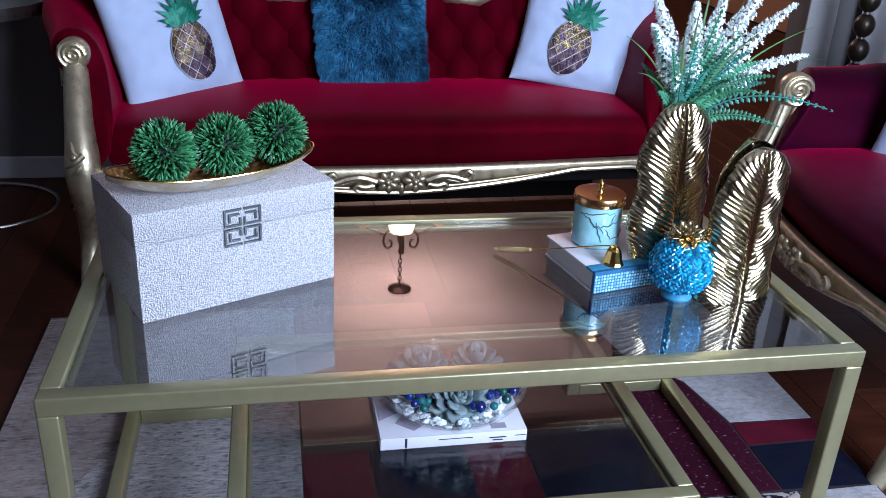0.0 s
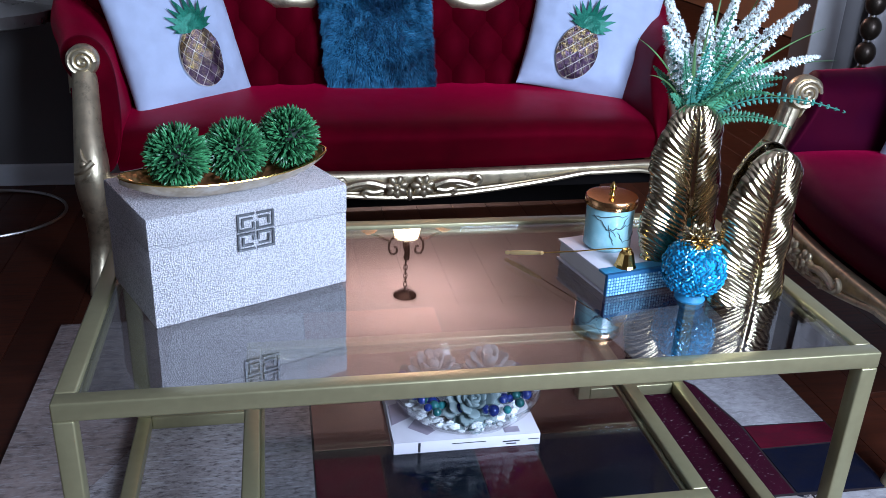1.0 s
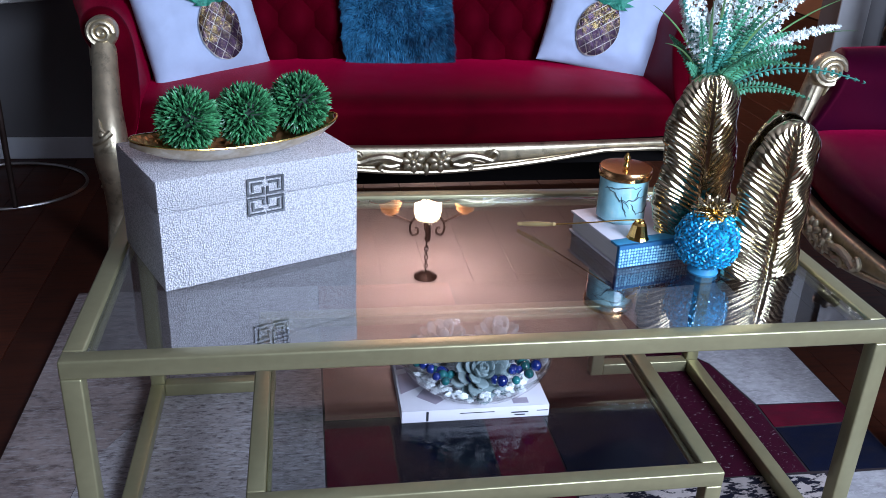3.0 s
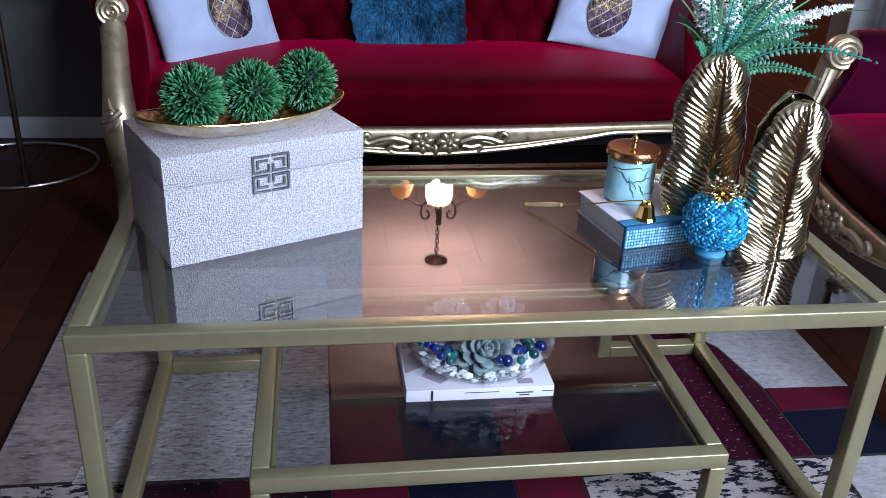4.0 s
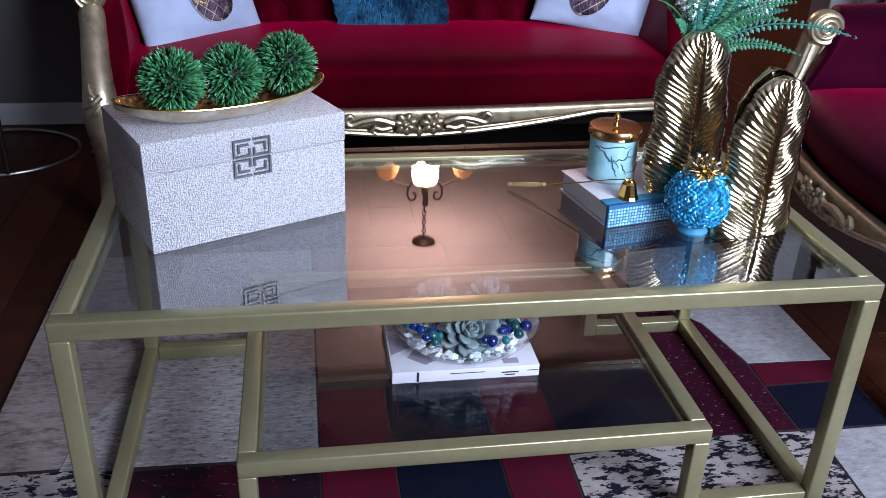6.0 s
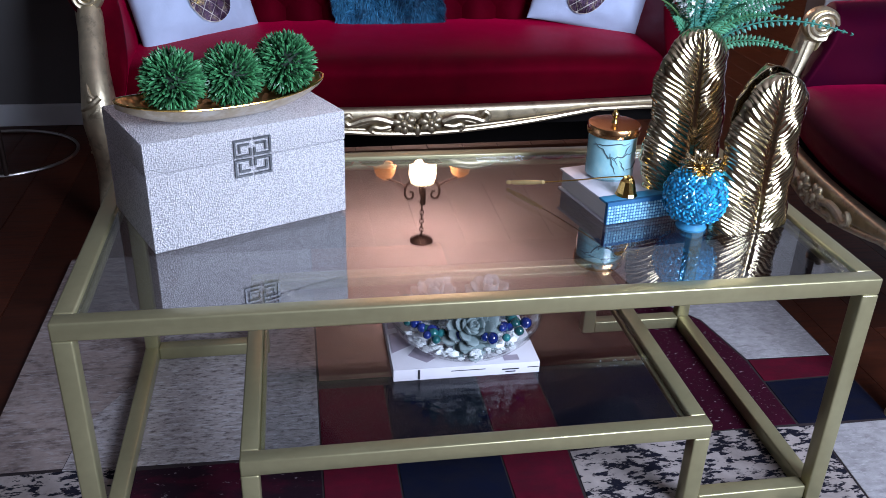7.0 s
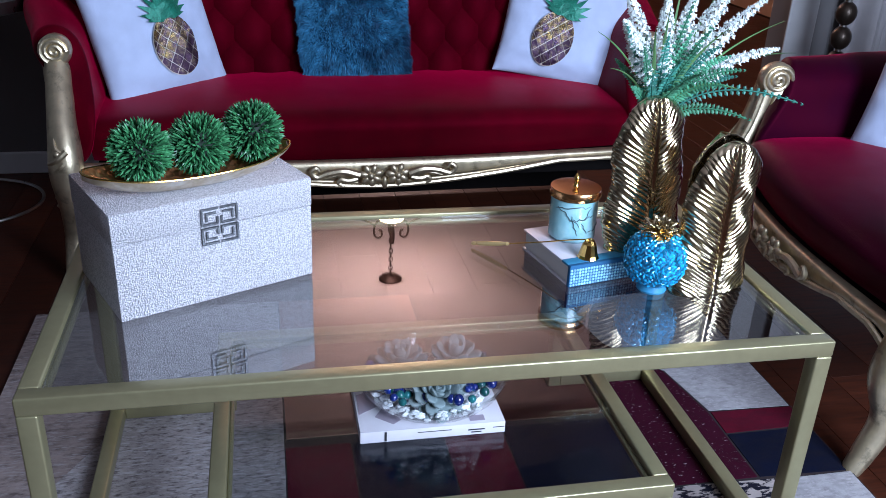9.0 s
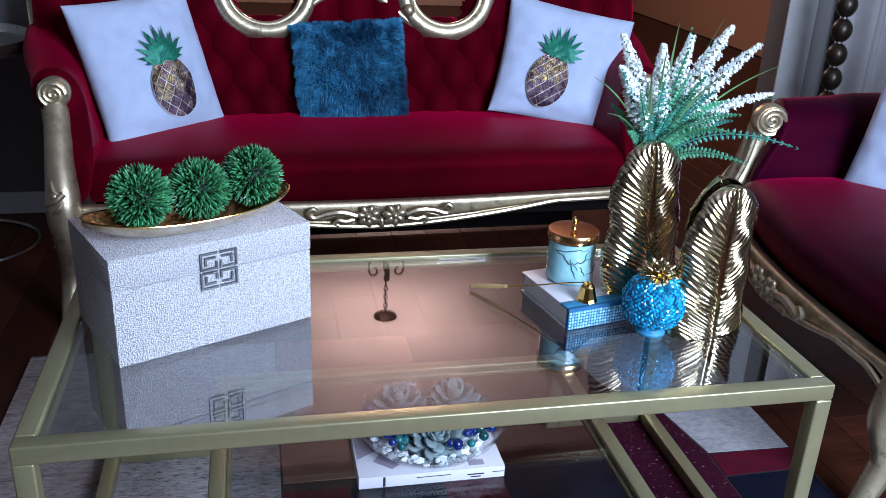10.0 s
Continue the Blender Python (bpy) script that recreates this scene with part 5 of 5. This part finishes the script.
for k in range(4):
    a = k * math.pi / 2
    c, s = math.cos(a), math.sin(a)
    pts = [(0.01, -0.44), (0.06, -0.48), (0.11, -0.45), (0.125, -0.39), (0.105, -0.34), (0.07, -0.35), (0.07, -0.39), (0.09, -0.395)]
    part("scroll_arm", tube(B(), [(c * r, s * r, zz) for r, zz in pts], 0.008, 8, 40), IRON, ch)
    if k % 2 == 0:
        part("side_arm", tube(B(), [(c * 0.12, s * 0.12, -0.44), (c * 0.20, s * 0.20, -0.48), (c * 0.26, s * 0.26, -0.50)], 0.008, 8, 12), IRON, ch)
        part("side_shade", lathe(B(), [(0.02, -0.50), (0.06, -0.53), (0.085, -0.60), (0.09, -0.68), (0.086, -0.68), (0.08, -0.60), (0.055, -0.535), (0.02, -0.505)], 28, Matrix.Translation((c * 0.27, s * 0.27, 0))), SHADE_DIM, ch, "amber glass shade")
sh = part("shade", lathe(B(), [(0.02, -0.47), (0.085, -0.48), (0.098, -0.53), (0.095, -0.60), (0.075, -0.66), (0.072, -0.66), (0.091, -0.60), (0.094, -0.53), (0.08, -0.485), (0.02, -0.475)], 36), SHADE_LIT, ch, "glowing frosted glass shade")
sh.visible_shadow = False

# ---- floor boards ----
plank = {}
PW = 0.125
rng = random.Random(2)
far = B()
for i in range(int((X1 - X0) / PW)):
    x0 = X0 + i * PW
    yy = Y0 - rng.uniform(0, 1.0)
    while yy < Y1:
        ln = rng.choice((0.9, 1.2, 1.5))
        near = -1.2 < x0 < 2.9 and -0.9 < yy + ln and yy < 3.2
        if near and yy > Y0 and yy + ln < Y1:
            if ln not in plank:
                bm = block(B(), (0.0007, 0.0007, -0.006), (PW - 0.0007, ln - 0.0007, 0.0), 0.0006, 1)
                ob = part("plank", bm, FLOOR, floor, smooth=False)
                plank[ln] = ob.data
            else:
                ob = new("plank", plank[ln])
                ob.parent = floor
            ob.location = (x0, yy, 0)
        else:
            a, b2 = max(Y0, yy), min(Y1, yy + ln)
            if b2 - a > 0.01:
                vs = [far.verts.new(p) for p in ((x0 + 0.0007, a, 0), (x0 + PW - 0.0007, a, 0), (x0 + PW - 0.0007, b2 - 0.001, 0), (x0 + 0.0007, b2 - 0.001, 0))]
                far.faces.new(vs)
        yy += ln
tagged(part("plank_field", far, FLOOR, floor, "dark hardwood planks farther off", smooth=False), kind="stuff")
